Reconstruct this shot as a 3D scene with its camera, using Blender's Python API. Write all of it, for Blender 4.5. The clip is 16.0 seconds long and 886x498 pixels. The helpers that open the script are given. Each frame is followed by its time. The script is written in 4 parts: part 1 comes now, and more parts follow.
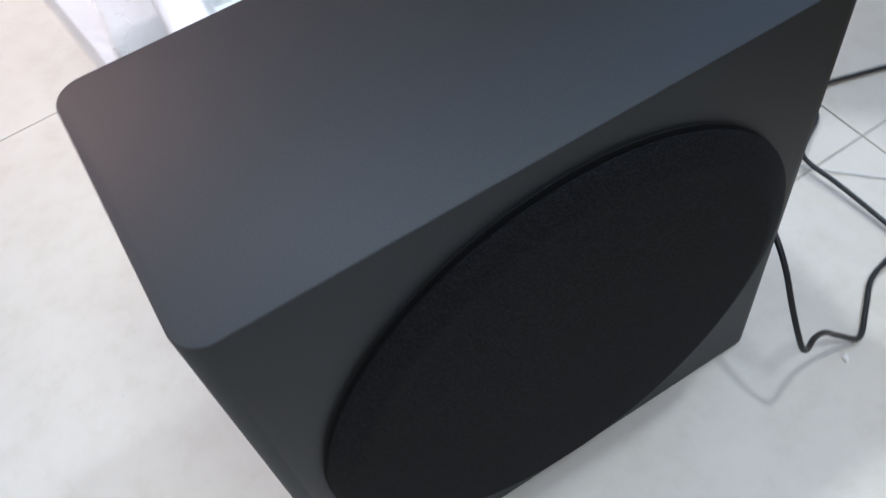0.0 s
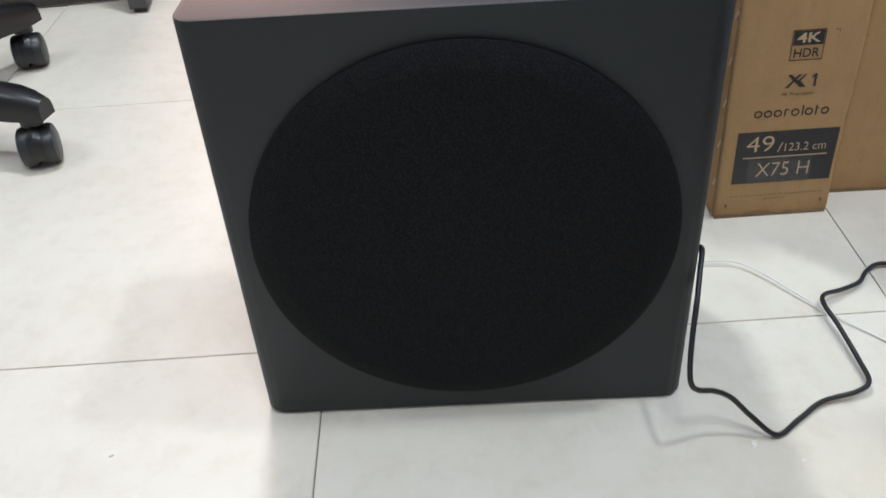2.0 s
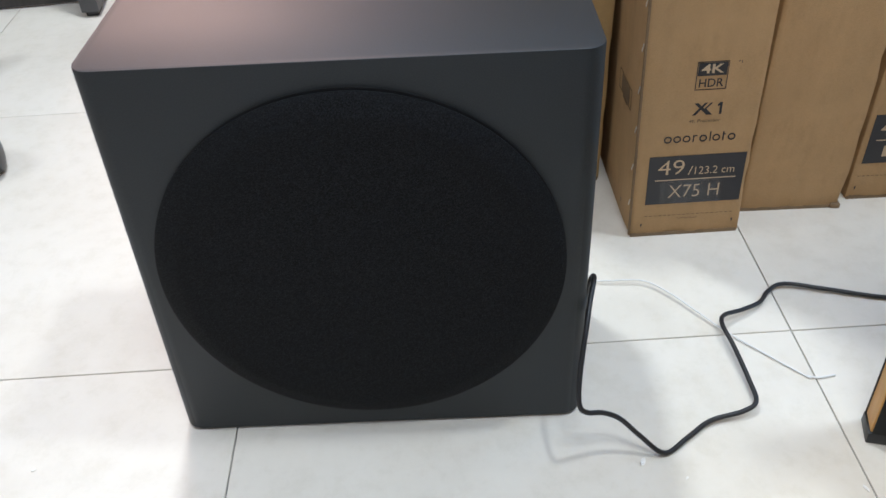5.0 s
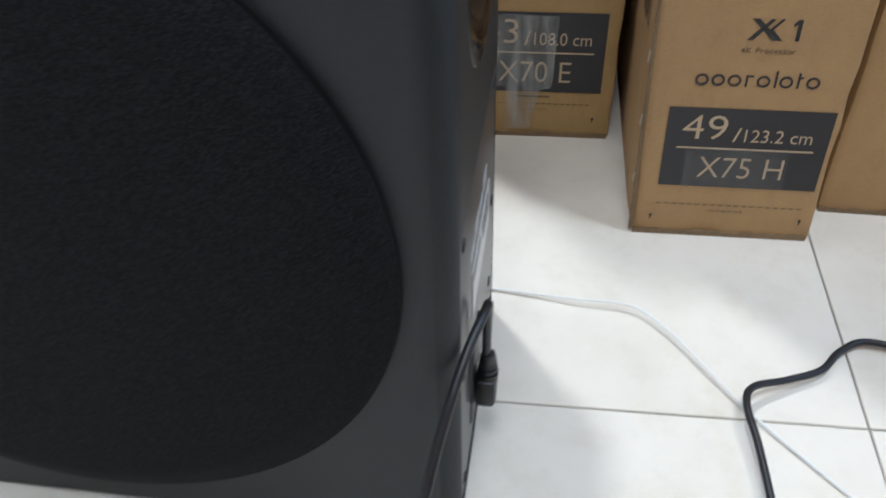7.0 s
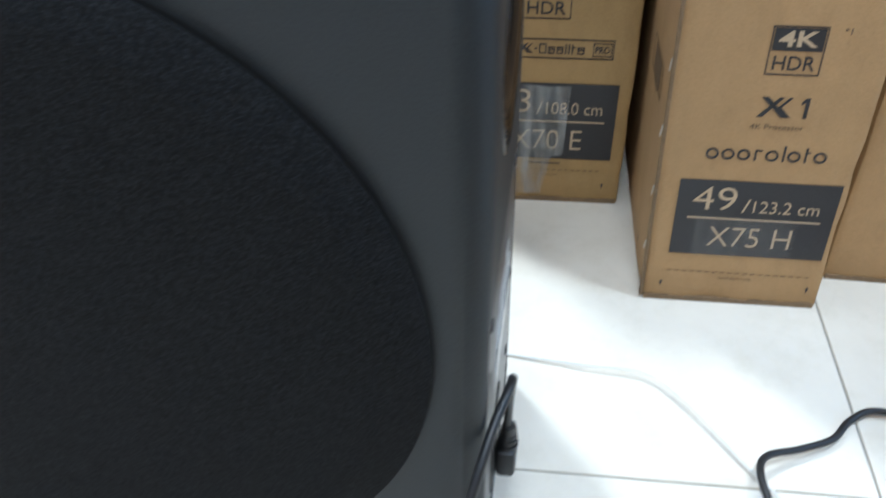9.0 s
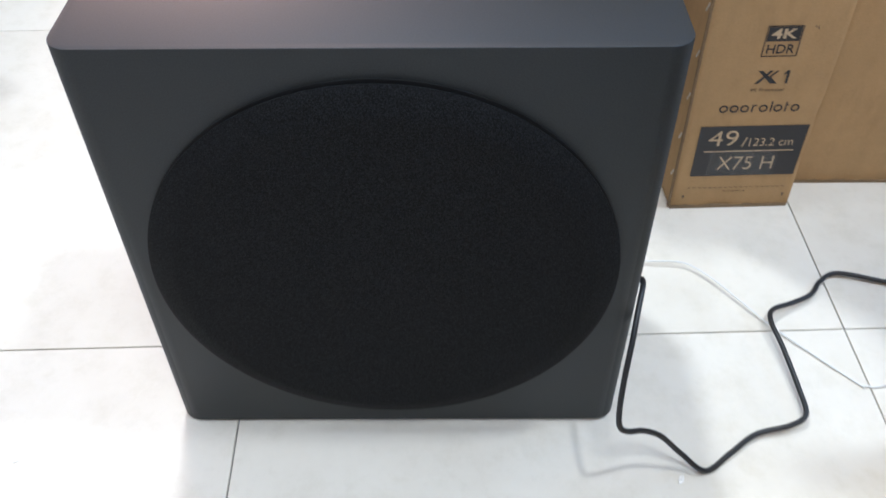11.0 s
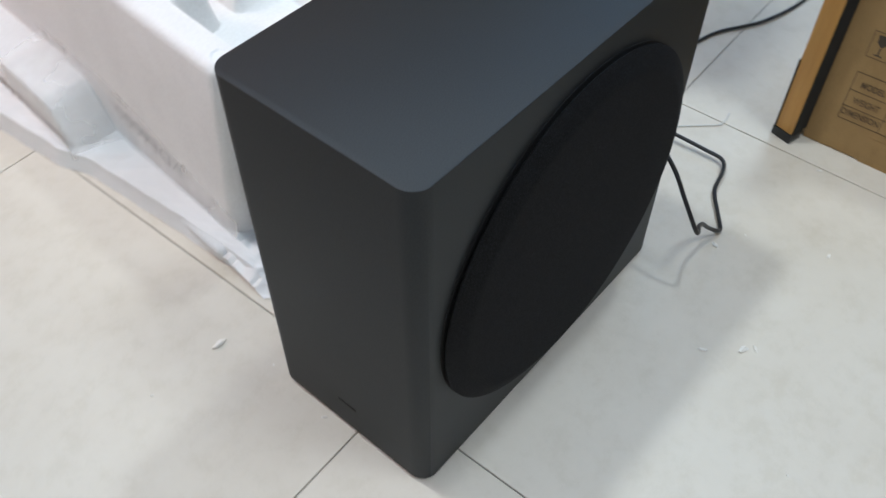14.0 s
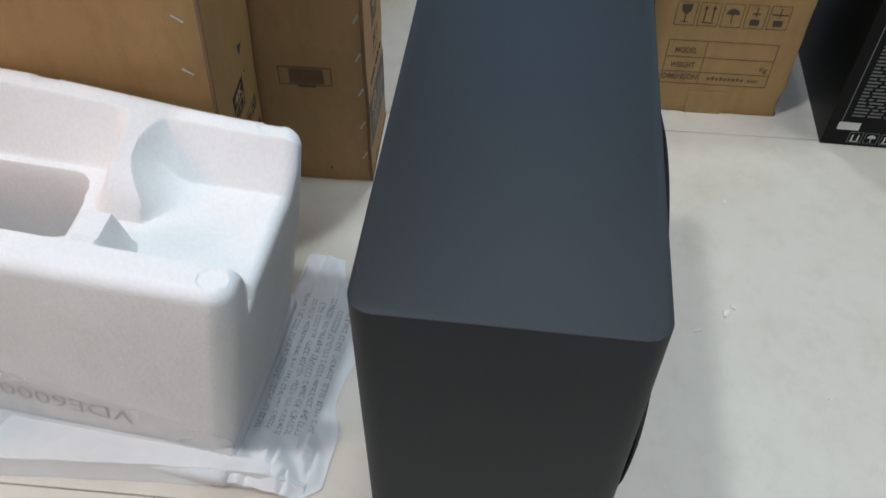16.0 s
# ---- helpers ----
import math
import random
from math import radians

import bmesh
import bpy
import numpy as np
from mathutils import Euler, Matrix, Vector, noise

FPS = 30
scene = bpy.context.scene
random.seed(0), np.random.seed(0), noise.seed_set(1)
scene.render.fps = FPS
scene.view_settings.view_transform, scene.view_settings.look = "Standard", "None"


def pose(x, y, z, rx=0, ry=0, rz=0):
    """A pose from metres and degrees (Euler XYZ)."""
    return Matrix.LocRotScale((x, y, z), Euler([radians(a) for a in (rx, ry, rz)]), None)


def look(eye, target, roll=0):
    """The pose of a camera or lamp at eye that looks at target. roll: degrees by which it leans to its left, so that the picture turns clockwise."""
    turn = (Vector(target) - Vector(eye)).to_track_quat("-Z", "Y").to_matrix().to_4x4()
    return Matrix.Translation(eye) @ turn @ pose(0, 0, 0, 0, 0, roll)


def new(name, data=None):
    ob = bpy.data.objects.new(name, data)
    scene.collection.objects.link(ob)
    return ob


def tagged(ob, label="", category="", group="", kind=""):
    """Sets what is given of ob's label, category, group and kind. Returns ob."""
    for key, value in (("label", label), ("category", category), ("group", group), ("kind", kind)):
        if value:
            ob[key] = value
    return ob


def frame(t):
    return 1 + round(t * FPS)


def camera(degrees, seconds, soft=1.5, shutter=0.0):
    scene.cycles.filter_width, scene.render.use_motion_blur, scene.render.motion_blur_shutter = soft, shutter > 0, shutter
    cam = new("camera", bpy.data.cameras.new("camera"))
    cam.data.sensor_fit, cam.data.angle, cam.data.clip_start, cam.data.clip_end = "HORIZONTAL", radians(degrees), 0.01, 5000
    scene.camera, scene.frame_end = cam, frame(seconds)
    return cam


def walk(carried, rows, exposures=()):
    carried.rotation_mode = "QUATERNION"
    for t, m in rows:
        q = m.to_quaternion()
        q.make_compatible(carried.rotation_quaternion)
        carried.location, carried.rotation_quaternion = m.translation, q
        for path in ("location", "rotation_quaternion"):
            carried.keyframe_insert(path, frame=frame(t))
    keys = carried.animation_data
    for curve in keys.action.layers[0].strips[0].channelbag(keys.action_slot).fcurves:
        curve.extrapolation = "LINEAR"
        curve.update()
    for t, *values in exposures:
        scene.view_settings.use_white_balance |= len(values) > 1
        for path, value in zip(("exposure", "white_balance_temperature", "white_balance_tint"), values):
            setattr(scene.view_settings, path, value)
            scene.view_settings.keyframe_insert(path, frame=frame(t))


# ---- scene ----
cam = camera(53.6, 16.0, shutter=0.4)
PATH = [
    (0, (-0.1613, -0.2211, 0.7197), (0.1368, 0.5212, -0.4294), -11.66),
    (0.5, (-0.0993, -0.3243, 0.7283), (0.0450, 0.5651, -0.3432), -8.49),
    (1, (0.0118, -0.3882, 0.6558), (-0.0146, 0.6247, -0.3103), -8.42),
    (1.5, (0.0106, -0.4836, 0.6447), (-0.0396, 0.6241, -0.2100), -4.70),
    (2, (0.0014, -0.5853, 0.6344), (-0.0373, 0.5316, -0.2088), -4.04),
    (2.5, (0.0067, -0.6201, 0.6797), (-0.0312, 0.4972, -0.1631), -4.17),
    (3, (0.0081, -0.6419, 0.7272), (-0.0149, 0.4686, -0.1249), -3.51),
    (3.5, (0.0102, -0.6628, 0.7381), (0.0055, 0.4392, -0.1255), -2.63),
    (4, (0.0260, -0.6567, 0.7170), (0.0152, 0.4423, -0.1504), -2.77),
    (4.2, (0.0380, -0.6467, 0.7080), (0.0279, 0.4526, -0.1589), -2.97),
    (6.3, (0.1677, -0.4010, 0.5656), (0.0494, 0.6721, -0.3257), -3.49),
    (6.5, (0.1886, -0.3572, 0.5213), (0.0293, 0.6987, -0.3841), -3.24),
    (7, (0.2375, -0.2696, 0.4566), (0.0720, 0.7745, -0.4613), -1.51),
    (7.5, (0.2584, -0.2024, 0.4525), (0.1015, 0.8871, -0.4126), 0.67),
    (8, (0.2646, -0.1586, 0.4849), (0.1118, 0.9698, -0.3296), -0.47),
    (8.5, (0.2556, -0.2014, 0.4756), (0.1026, 0.9173, -0.3521), -0.55),
    (9, (0.2219, -0.2716, 0.4783), (0.0592, 0.8181, -0.3854), -0.75),
    (9.5, (0.1448, -0.3019, 0.5297), (0.0251, 0.7392, -0.3985), -1.71),
    (9.7, (0.1180, -0.3133, 0.5612), (-0.0005, 0.7261, -0.3691), -1.54),
    (11.8, (-0.0497, -0.5208, 0.7579), (0.0541, 0.4165, -0.2768), 0.44),
    (12, (-0.0949, -0.5238, 0.7749), (0.0390, 0.4093, -0.2601), 0.74),
    (12.5, (-0.1942, -0.4547, 0.7869), (0.0534, 0.4540, -0.2490), 2.22),
    (13, (-0.2907, -0.3762, 0.7604), (0.1269, 0.4262, -0.3081), 3.15),
    (13.5, (-0.3914, -0.3155, 0.7808), (0.1819, 0.3701, -0.2968), 3.06),
    (14, (-0.4685, -0.2484, 0.7926), (0.2182, 0.3315, -0.2807), 0.18),
    (14.5, (-0.4622, -0.1213, 0.7438), (0.2813, 0.2903, -0.3688), -1.30),
    (15, (-0.4818, -0.0327, 0.7531), (0.2971, 0.2783, -0.3678), -1.17),
    (15.5, (-0.5110, 0.0599, 0.7958), (0.3499, 0.2290, -0.2952), -0.05),
    (16, (-0.5050, 0.1041, 0.8278), (0.3985, 0.2048, -0.2369), 0.59),
]
EXPOSURES = [(0, -0.15, 6150, 10), (0.5, -0.05, 6380, 10), (1, 0.12, 6760, 10), (1.5, 0.35, 6870, 10), (2, 0.1, 6650, 8), (3, -0.01, 6470, 7), (4.2, 0.04, 6450, 8),
             (6.3, 0.58, 6400, 10), (6.7, 0.5, 6400, 10), (7.3, 0.2, 6500, 10), (8, 0.92, 6800, 10), (8.5, 0.92, 6350, 8), (9, 0.74, 6000, 5), (9.7, 1.15, 5950, 7),
             (11.8, -0.05, 6500, 10), (12.5, -0.12, 6450, 7), (13.5, -0.2, 6480, 7), (14.5, -0.45, 6500, 6), (15, -0.46, 6560, 6), (16, -0.51, 6540, 6)]
walk(cam, [(t, look(eye, target, roll)) for t, eye, target, roll in PATH], EXPOSURES)

# ---- world and lights ----
world = bpy.data.worlds.new("room_world")
scene.world = world
world.use_nodes = True
world.node_tree.nodes["Background"].inputs[0].default_value = (0.6, 0.65, 0.7, 1)
world.node_tree.nodes["Background"].inputs[1].default_value = 0.05


def ceiling_lamp_or_fill(x, y, z, size, watts, colour):
    """A square lamp at ceiling height, shining straight down: a room lamp or added fill."""
    data = bpy.data.lights.new("ceiling_lamp_or_fill", "AREA")
    data.shape, data.size, data.energy, data.color = "SQUARE", size, watts, colour
    lamp = new("ceiling_lamp_or_fill", data)
    lamp.matrix_world = pose(x, y, z, 0, 0, 1.65)
    return lamp


ROOM_H = 2.62
COOL = (0.85, 0.94, 1.02)
ceiling_lamp_or_fill(0.86, 0.02, ROOM_H - 0.03, 0.15, 15, COOL)
ceiling_lamp_or_fill(-0.27, 0.78, ROOM_H - 0.03, 0.15, 28, COOL)
# two soft fill lights, added unseen to lift the south and west sides
ceiling_lamp_or_fill(0.25, -0.88, ROOM_H - 0.03, 0.6, 25, COOL)
ceiling_lamp_or_fill(-1.6, 0.1, ROOM_H - 0.03, 0.6, 12, COOL)

# added warm lamp in an unseen opening, for the cabinet top's pink reflection
OPENING_N = (-2.70, -1.05, 1.60, 2.42)
warm_lamp = bpy.data.lights.new("added_warm_light", "AREA")
warm_lamp.shape, warm_lamp.size, warm_lamp.size_y, warm_lamp.energy, warm_lamp.color = "RECTANGLE", OPENING_N[1] - OPENING_N[0] - 0.1, OPENING_N[3] - OPENING_N[2] - 0.1, 98, (1.0, 0.635, 0.53)

# added cool lamp, unseen to the east, that turns the cabinet top bluish
OPENING_E = (-0.80, 1.20, 1.35, 2.40)
cool_lamp = bpy.data.lights.new("added_cool_light", "AREA")
cool_lamp.shape, cool_lamp.size, cool_lamp.size_y, cool_lamp.energy, cool_lamp.color = "RECTANGLE", OPENING_E[1] - OPENING_E[0] - 0.1, OPENING_E[3] - OPENING_E[2] - 0.1, 20, (0.38, 0.64, 1.0)


# ---- materials ----
def material(name):
    m = bpy.data.materials.new(name)
    m.use_nodes = True
    return m, m.node_tree.nodes, m.node_tree.links, m.node_tree.nodes["Principled BSDF"]


def coords(nodes, links, scale=(1, 1, 1)):
    c, mp = nodes.new("ShaderNodeTexCoord"), nodes.new("ShaderNodeMapping")
    mp.inputs["Scale"].default_value = scale
    links.new(c.outputs["Object"], mp.inputs["Vector"])
    return mp.outputs["Vector"]


def noise_tex(nodes, links, vec, scale, detail=4.0, rough=0.55):
    n = nodes.new("ShaderNodeTexNoise")
    n.inputs["Scale"].default_value, n.inputs["Detail"].default_value, n.inputs["Roughness"].default_value = scale, detail, rough
    links.new(vec, n.inputs["Vector"])
    return n.outputs["Fac"]


def ramp(nodes, links, fac, stops):
    r = nodes.new("ShaderNodeValToRGB")
    r.color_ramp.elements[0].position, r.color_ramp.elements[0].color = stops[0][0], (*stops[0][1], 1)
    r.color_ramp.elements[1].position, r.color_ramp.elements[1].color = stops[-1][0], (*stops[-1][1], 1)
    for p, c in stops[1:-1]:
        e = r.color_ramp.elements.new(p)
        e.color = (*c, 1)
    links.new(fac, r.inputs["Fac"])
    return r.outputs["Color"]


def mix(nodes, links, a, b, fac, mode="MIX"):
    m = nodes.new("ShaderNodeMix")
    m.data_type, m.blend_type = "RGBA", mode
    for sock, val in ((m.inputs[6], a), (m.inputs[7], b), (m.inputs[0], fac)):
        if isinstance(val, (int, float)):
            sock.default_value = val
        elif isinstance(val, tuple):
            sock.default_value = (*val, 1)
        else:
            links.new(val, sock)
    return m.outputs[2]


def bump(nodes, links, bsdf, height, strength, distance):
    b = nodes.new("ShaderNodeBump")
    b.inputs["Strength"].default_value, b.inputs["Distance"].default_value = strength, distance
    links.new(height, b.inputs["Height"])
    links.new(b.outputs["Normal"], bsdf.inputs["Normal"])


def plain(name, colour, rough=0.5, metal=0.0, vary=0.12, scale=40.0, relief=0.0, spec=0.5):
    """One colour with a little wear at two scales."""
    m, nodes, links, bsdf = material(name)
    vec = coords(nodes, links)
    big, fine = noise_tex(nodes, links, vec, scale * 0.15), noise_tex(nodes, links, vec, scale * 4)
    dark = tuple(c * (1 - vary) for c in colour)
    light = tuple(min(1, c * (1 + vary)) for c in colour)
    c1 = ramp(nodes, links, big, [(0.3, dark), (0.7, light)])
    c2 = ramp(nodes, links, fine, [(0.3, dark), (0.7, light)])
    links.new(mix(nodes, links, c1, c2, 0.45), bsdf.inputs["Base Color"])
    bsdf.inputs["Roughness"].default_value, bsdf.inputs["Metallic"].default_value = rough, metal
    bsdf.inputs["Specular IOR Level"].default_value = spec
    if relief:
        bump(nodes, links, bsdf, fine, 0.5, relief)
    return m


def tile_material():
    m, nodes, links, bsdf = material("polished_tile")
    vec = coords(nodes, links)
    info = nodes.new("ShaderNodeObjectInfo")
    shift = nodes.new("ShaderNodeVectorMath")
    shift.operation = "MULTIPLY_ADD"
    links.new(info.outputs["Random"], shift.inputs[0])
    shift.inputs[1].default_value = (17, 31, 9)
    links.new(vec, shift.inputs[2])
    v = shift.outputs[0]
    cloud = noise_tex(nodes, links, v, 5.5, 7, 0.62)
    vein = noise_tex(nodes, links, v, 30, 8, 0.7)
    c1 = ramp(nodes, links, cloud, [(0.33, (0.672, 0.606, 0.505)), (0.52, (0.752, 0.690, 0.592)), (0.7, (0.780, 0.725, 0.632))])
    c2 = ramp(nodes, links, vein, [(0.35, (0.652, 0.587, 0.478)), (0.50, (0.752, 0.688, 0.590)), (0.66, (0.782, 0.720, 0.622))])
    links.new(mix(nodes, links, c1, c2, 0.42), bsdf.inputs["Base Color"])
    r = nodes.new("ShaderNodeMapRange")
    r.inputs[3].default_value, r.inputs[4].default_value = 0.38, 0.50
    links.new(cloud, r.inputs[0])
    links.new(r.outputs[0], bsdf.inputs["Roughness"])
    bsdf.inputs["Specular IOR Level"].default_value = 0.36
    return m


def cardboard(name, colour):
    m, nodes, links, bsdf = material(name)
    vec = coords(nodes, links)
    stain, grain = noise_tex(nodes, links, vec, 9, 6, 0.62), noise_tex(nodes, links, coords(nodes, links, (1, 1, 1.6)), 330, 3)
    flute = nodes.new("ShaderNodeTexWave")
    flute.bands_direction, flute.inputs["Scale"].default_value, flute.inputs["Distortion"].default_value = "DIAGONAL", 34, 0.6
    links.new(coords(nodes, links, (1, 1, 0.02)), flute.inputs["Vector"])
    d, l = tuple(c * 0.86 for c in colour), tuple(c * 1.08 for c in colour)
    c1 = ramp(nodes, links, stain, [(0.3, d), (0.68, l)])
    c2 = ramp(nodes, links, grain, [(0.3, d), (0.75, l)])
    fibre = noise_tex(nodes, links, coords(nodes, links, (1, 1, 3.5)), 620, 5, 0.7)
    scuff = noise_tex(nodes, links, coords(nodes, links, (1, 1, 0.35)), 38, 6, 0.7)
    c3 = mix(nodes, links, mix(nodes, links, c1, c2, 0.3), ramp(nodes, links, fibre, [(0.30, (0.78, 0.77, 0.76)), (0.50, (1, 1, 1)), (0.72, (1.10, 1.10, 1.11))]), 0.75, "MULTIPLY")
    c3 = mix(nodes, links, c3, ramp(nodes, links, scuff, [(0.32, (0.84, 0.83, 0.82)), (0.50, (1, 1, 1)), (0.75, (1.06, 1.06, 1.07))]), 0.7, "MULTIPLY")
    links.new(mix(nodes, links, c3, ramp(nodes, links, flute.outputs["Fac"], [(0.0, (0.94, 0.93, 0.92)), (1.0, (1, 1, 1))]), 0.22, "MULTIPLY"), bsdf.inputs["Base Color"])
    bsdf.inputs["Roughness"].default_value = 0.72
    bsdf.inputs["Specular IOR Level"].default_value = 0.3
    bump(nodes, links, bsdf, stain, 0.35, 0.004)
    return m


def cabinet_finish():
    m, nodes, links, bsdf = material("charcoal_vinyl")
    vec = coords(nodes, links)
    fine, big = noise_tex(nodes, links, vec, 850, 2, 0.6), noise_tex(nodes, links, vec, 9, 4)
    c1 = ramp(nodes, links, fine, [(0.36, (0.0040, 0.0047, 0.0046)), (0.64, (0.0162, 0.0190, 0.0184))])
    links.new(mix(nodes, links, c1, ramp(nodes, links, big, [(0.3, (0.0084, 0.0098, 0.0095)), (0.7, (0.0112, 0.0130, 0.0126))]), 0.5), bsdf.inputs["Base Color"])
    r = nodes.new("ShaderNodeMapRange")
    r.inputs[3].default_value, r.inputs[4].default_value = 0.54, 0.60
    links.new(big, r.inputs[0])
    links.new(r.outputs[0], bsdf.inputs["Roughness"])
    bsdf.inputs["Specular IOR Level"].default_value = 0.54
    bsdf.inputs["Specular Tint"].default_value = (0.86, 0.925, 1.0, 1)
    bump(nodes, links, bsdf, fine, 0.06, 0.0002)
    return m


def grille_cloth():
    m, nodes, links, bsdf = material("black_grille_cloth")
    weave = nodes.new("ShaderNodeTexVoronoi")
    weave.inputs["Scale"].default_value = 1000
    vec = coords(nodes, links)
    links.new(vec, weave.inputs["Vector"])
    speck = noise_tex(nodes, links, vec, 760, 2, 0.5)
    c = ramp(nodes, links, weave.outputs["Distance"], [(0.1, (0.0140, 0.0146, 0.0154)), (0.6, (0.0052, 0.0055, 0.0059))])
    links.new(mix(nodes, links, c, ramp(nodes, links, speck, [(0.36, (0.5, 0.5, 0.5)), (0.64, (1.65, 1.66, 1.72))]), 1.0, "MULTIPLY"), bsdf.inputs["Base Color"])
    bsdf.inputs["Roughness"].default_value = 0.85
    bsdf.inputs["Specular IOR Level"].default_value = 0.14
    bsdf.inputs["Sheen Weight"].default_value, bsdf.inputs["Sheen Roughness"].default_value = 0.010, 0.4
    bsdf.inputs["Sheen Tint"].default_value = (0.7, 0.8, 1.0, 1)
    bump(nodes, links, bsdf, weave.outputs["Distance"], 0.3, 0.0003)
    return m


def foam_material():
    m, nodes, links, bsdf = material("expanded_foam")
    vec = coords(nodes, links)
    bead = nodes.new("ShaderNodeTexVoronoi")
    bead.inputs["Scale"].default_value = 260
    links.new(vec, bead.inputs["Vector"])
    big = noise_tex(nodes, links, vec, 12, 5)
    c = ramp(nodes, links, big, [(0.3, (0.84, 0.845, 0.84)), (0.7, (0.90, 0.905, 0.90))])
    links.new(mix(nodes, links, c, ramp(nodes, links, bead.outputs["Distance"], [(0.0, (1, 1, 1)), (0.8, (0.93, 0.93, 0.93))]), 0.7, "MULTIPLY"), bsdf.inputs["Base Color"])
    bsdf.inputs["Roughness"].default_value = 0.6
    bsdf.inputs["Specular IOR Level"].default_value = 0.3
    bsdf.inputs["Subsurface Weight"].default_value, bsdf.inputs["Subsurface Scale"].default_value = 0.15, 0.010
    bsdf.inputs["Subsurface Radius"].default_value = (1.0, 1.0, 1.0)
    bump(nodes, links, bsdf, bead.outputs["Distance"], 0.25, 0.001)
    return m


def film_material(name, low, high):
    m, nodes, links, bsdf = material(name)
    vec = coords(nodes, links)
    n = noise_tex(nodes, links, vec, 9, 3)
    bsdf.inputs["Base Color"].default_value = (0.94, 0.938, 0.93, 1)
    bsdf.inputs["Roughness"].default_value = 0.5
    clear = nodes.new("ShaderNodeBsdfTransparent")
    blend = nodes.new("ShaderNodeMixShader")
    r = nodes.new("ShaderNodeMapRange")
    r.inputs[1].default_value, r.inputs[2].default_value, r.inputs[3].default_value, r.inputs[4].default_value = 0.3, 0.7, low, high
    links.new(n, r.inputs[0])
    links.new(r.outputs[0], blend.inputs[0])
    links.new(clear.outputs[0], blend.inputs[1])
    links.new(bsdf.outputs[0], blend.inputs[2])
    links.new(blend.outputs[0], nodes["Material Output"].inputs["Surface"])
    bump(nodes, links, bsdf, n, 0.15, 0.004)
    return m


def clear_tape(name, low, high):
    m, nodes, links, bsdf = material(name)
    n = noise_tex(nodes, links, coords(nodes, links, (5, 5, 0.9)), 26, 4)
    bsdf.inputs["Base Color"].default_value = (0.55, 0.55, 0.52, 1)
    bsdf.inputs["Roughness"].default_value = 0.22
    clear, blend = nodes.new("ShaderNodeBsdfTransparent"), nodes.new("ShaderNodeMixShader")
    r = nodes.new("ShaderNodeMapRange")
    r.inputs[1].default_value, r.inputs[2].default_value, r.inputs[3].default_value, r.inputs[4].default_value = 0.42, 0.72, low, high
    links.new(n, r.inputs[0])
    links.new(r.outputs[0], blend.inputs[0])
    links.new(clear.outputs[0], blend.inputs[1])
    links.new(bsdf.outputs[0], blend.inputs[2])
    links.new(blend.outputs[0], nodes["Material Output"].inputs["Surface"])
    bump(nodes, links, bsdf, n, 0.6, 0.003)
    return m


def wood_material(name, a, b, rough=0.45):
    m, nodes, links, bsdf = material(name)
    vec = coords(nodes, links, (14, 14, 1.2))
    grain = noise_tex(nodes, links, vec, 9, 7, 0.65)
    links.new(ramp(nodes, links, grain, [(0.3, a), (0.7, b)]), bsdf.inputs["Base Color"])
    bsdf.inputs["Roughness"].default_value = rough
    bump(nodes, links, bsdf, grain, 0.2, 0.001)
    return m


TILE = tile_material()
GROUT = plain("grey_grout", (0.24, 0.23, 0.21), 0.9, vary=0.25)
KRAFT = cardboard("kraft_board", (0.436, 0.270, 0.128))
KRAFT_TAN = cardboard("golden_kraft_board", (0.412, 0.262, 0.112))
KRAFT_EDGE = plain("torn_board_edge", (0.20, 0.13, 0.07), 0.9, vary=0.35, scale=90, relief=0.002)
CABINET = cabinet_finish()
CLOTH = grille_cloth()
GLOSS = plain("gloss_black_plastic", (0.006, 0.006, 0.0065), 0.06, vary=0.1)
GLOSS.node_tree.nodes["Principled BSDF"].inputs["IOR"].default_value = 1.42
PANEL = plain("black_panel_plastic", (0.05, 0.05, 0.052), 0.32, vary=0.15, scale=120)
BLACK = plain("black_rubber", (0.012, 0.012, 0.013), 0.42, vary=0.25, scale=160)
# near-black for the badge, and for painted shade beside grille and board
BADGE_AND_SHADE = plain("badge_and_shade_black", (0.006, 0.006, 0.006), 0.8)
INK = plain("printed_black_ink", (0.022, 0.021, 0.023), 0.5, vary=0.25, scale=120)
INK_BROWN = plain("printed_brown_ink", (0.145, 0.092, 0.048), 0.7, vary=0.25, scale=120)
INK_UMBER = plain("printed_umber_ink", (0.065, 0.046, 0.030), 0.6, vary=0.25, scale=120)
INK_BLUE = plain("blue_marker_ink", (0.075, 0.085, 0.13), 0.6, vary=0.3)
INK_PALE = plain("pale_grey_ink", (0.50, 0.50, 0.51), 0.7, vary=0.3, scale=260)
DARK_BROWN = cardboard("dark_brown_strip", (0.060, 0.046, 0.040))
INK_GREY = plain("faint_grey_ink", (0.47, 0.47, 0.47), 0.7, vary=0.25, scale=160)
BARE = plain("unprinted_kraft", (0.50, 0.37, 0.235), 0.7, vary=0.1, scale=150)
SILVER = plain("silver_sticker", (0.55, 0.55, 0.53), 0.35, vary=0.06)
STEEL = plain("coated_staple_wire", (0.58, 0.54, 0.46), 0.4, metal=0.35)
FOAM = foam_material()
CRUMB = plain("foam_crumb_white", (0.88, 0.84, 0.775), 0.7, vary=0.03, scale=300, spec=0.2)
FILM = film_material("milky_film", 0.80, 0.92)
FILM_THIN = film_material("thin_milky_film", 0.78, 0.94)
FILM_CLING = film_material("sheer_milky_film", 0.14, 0.38)
TAPE = clear_tape("clear_tape", 0.02, 0.07)
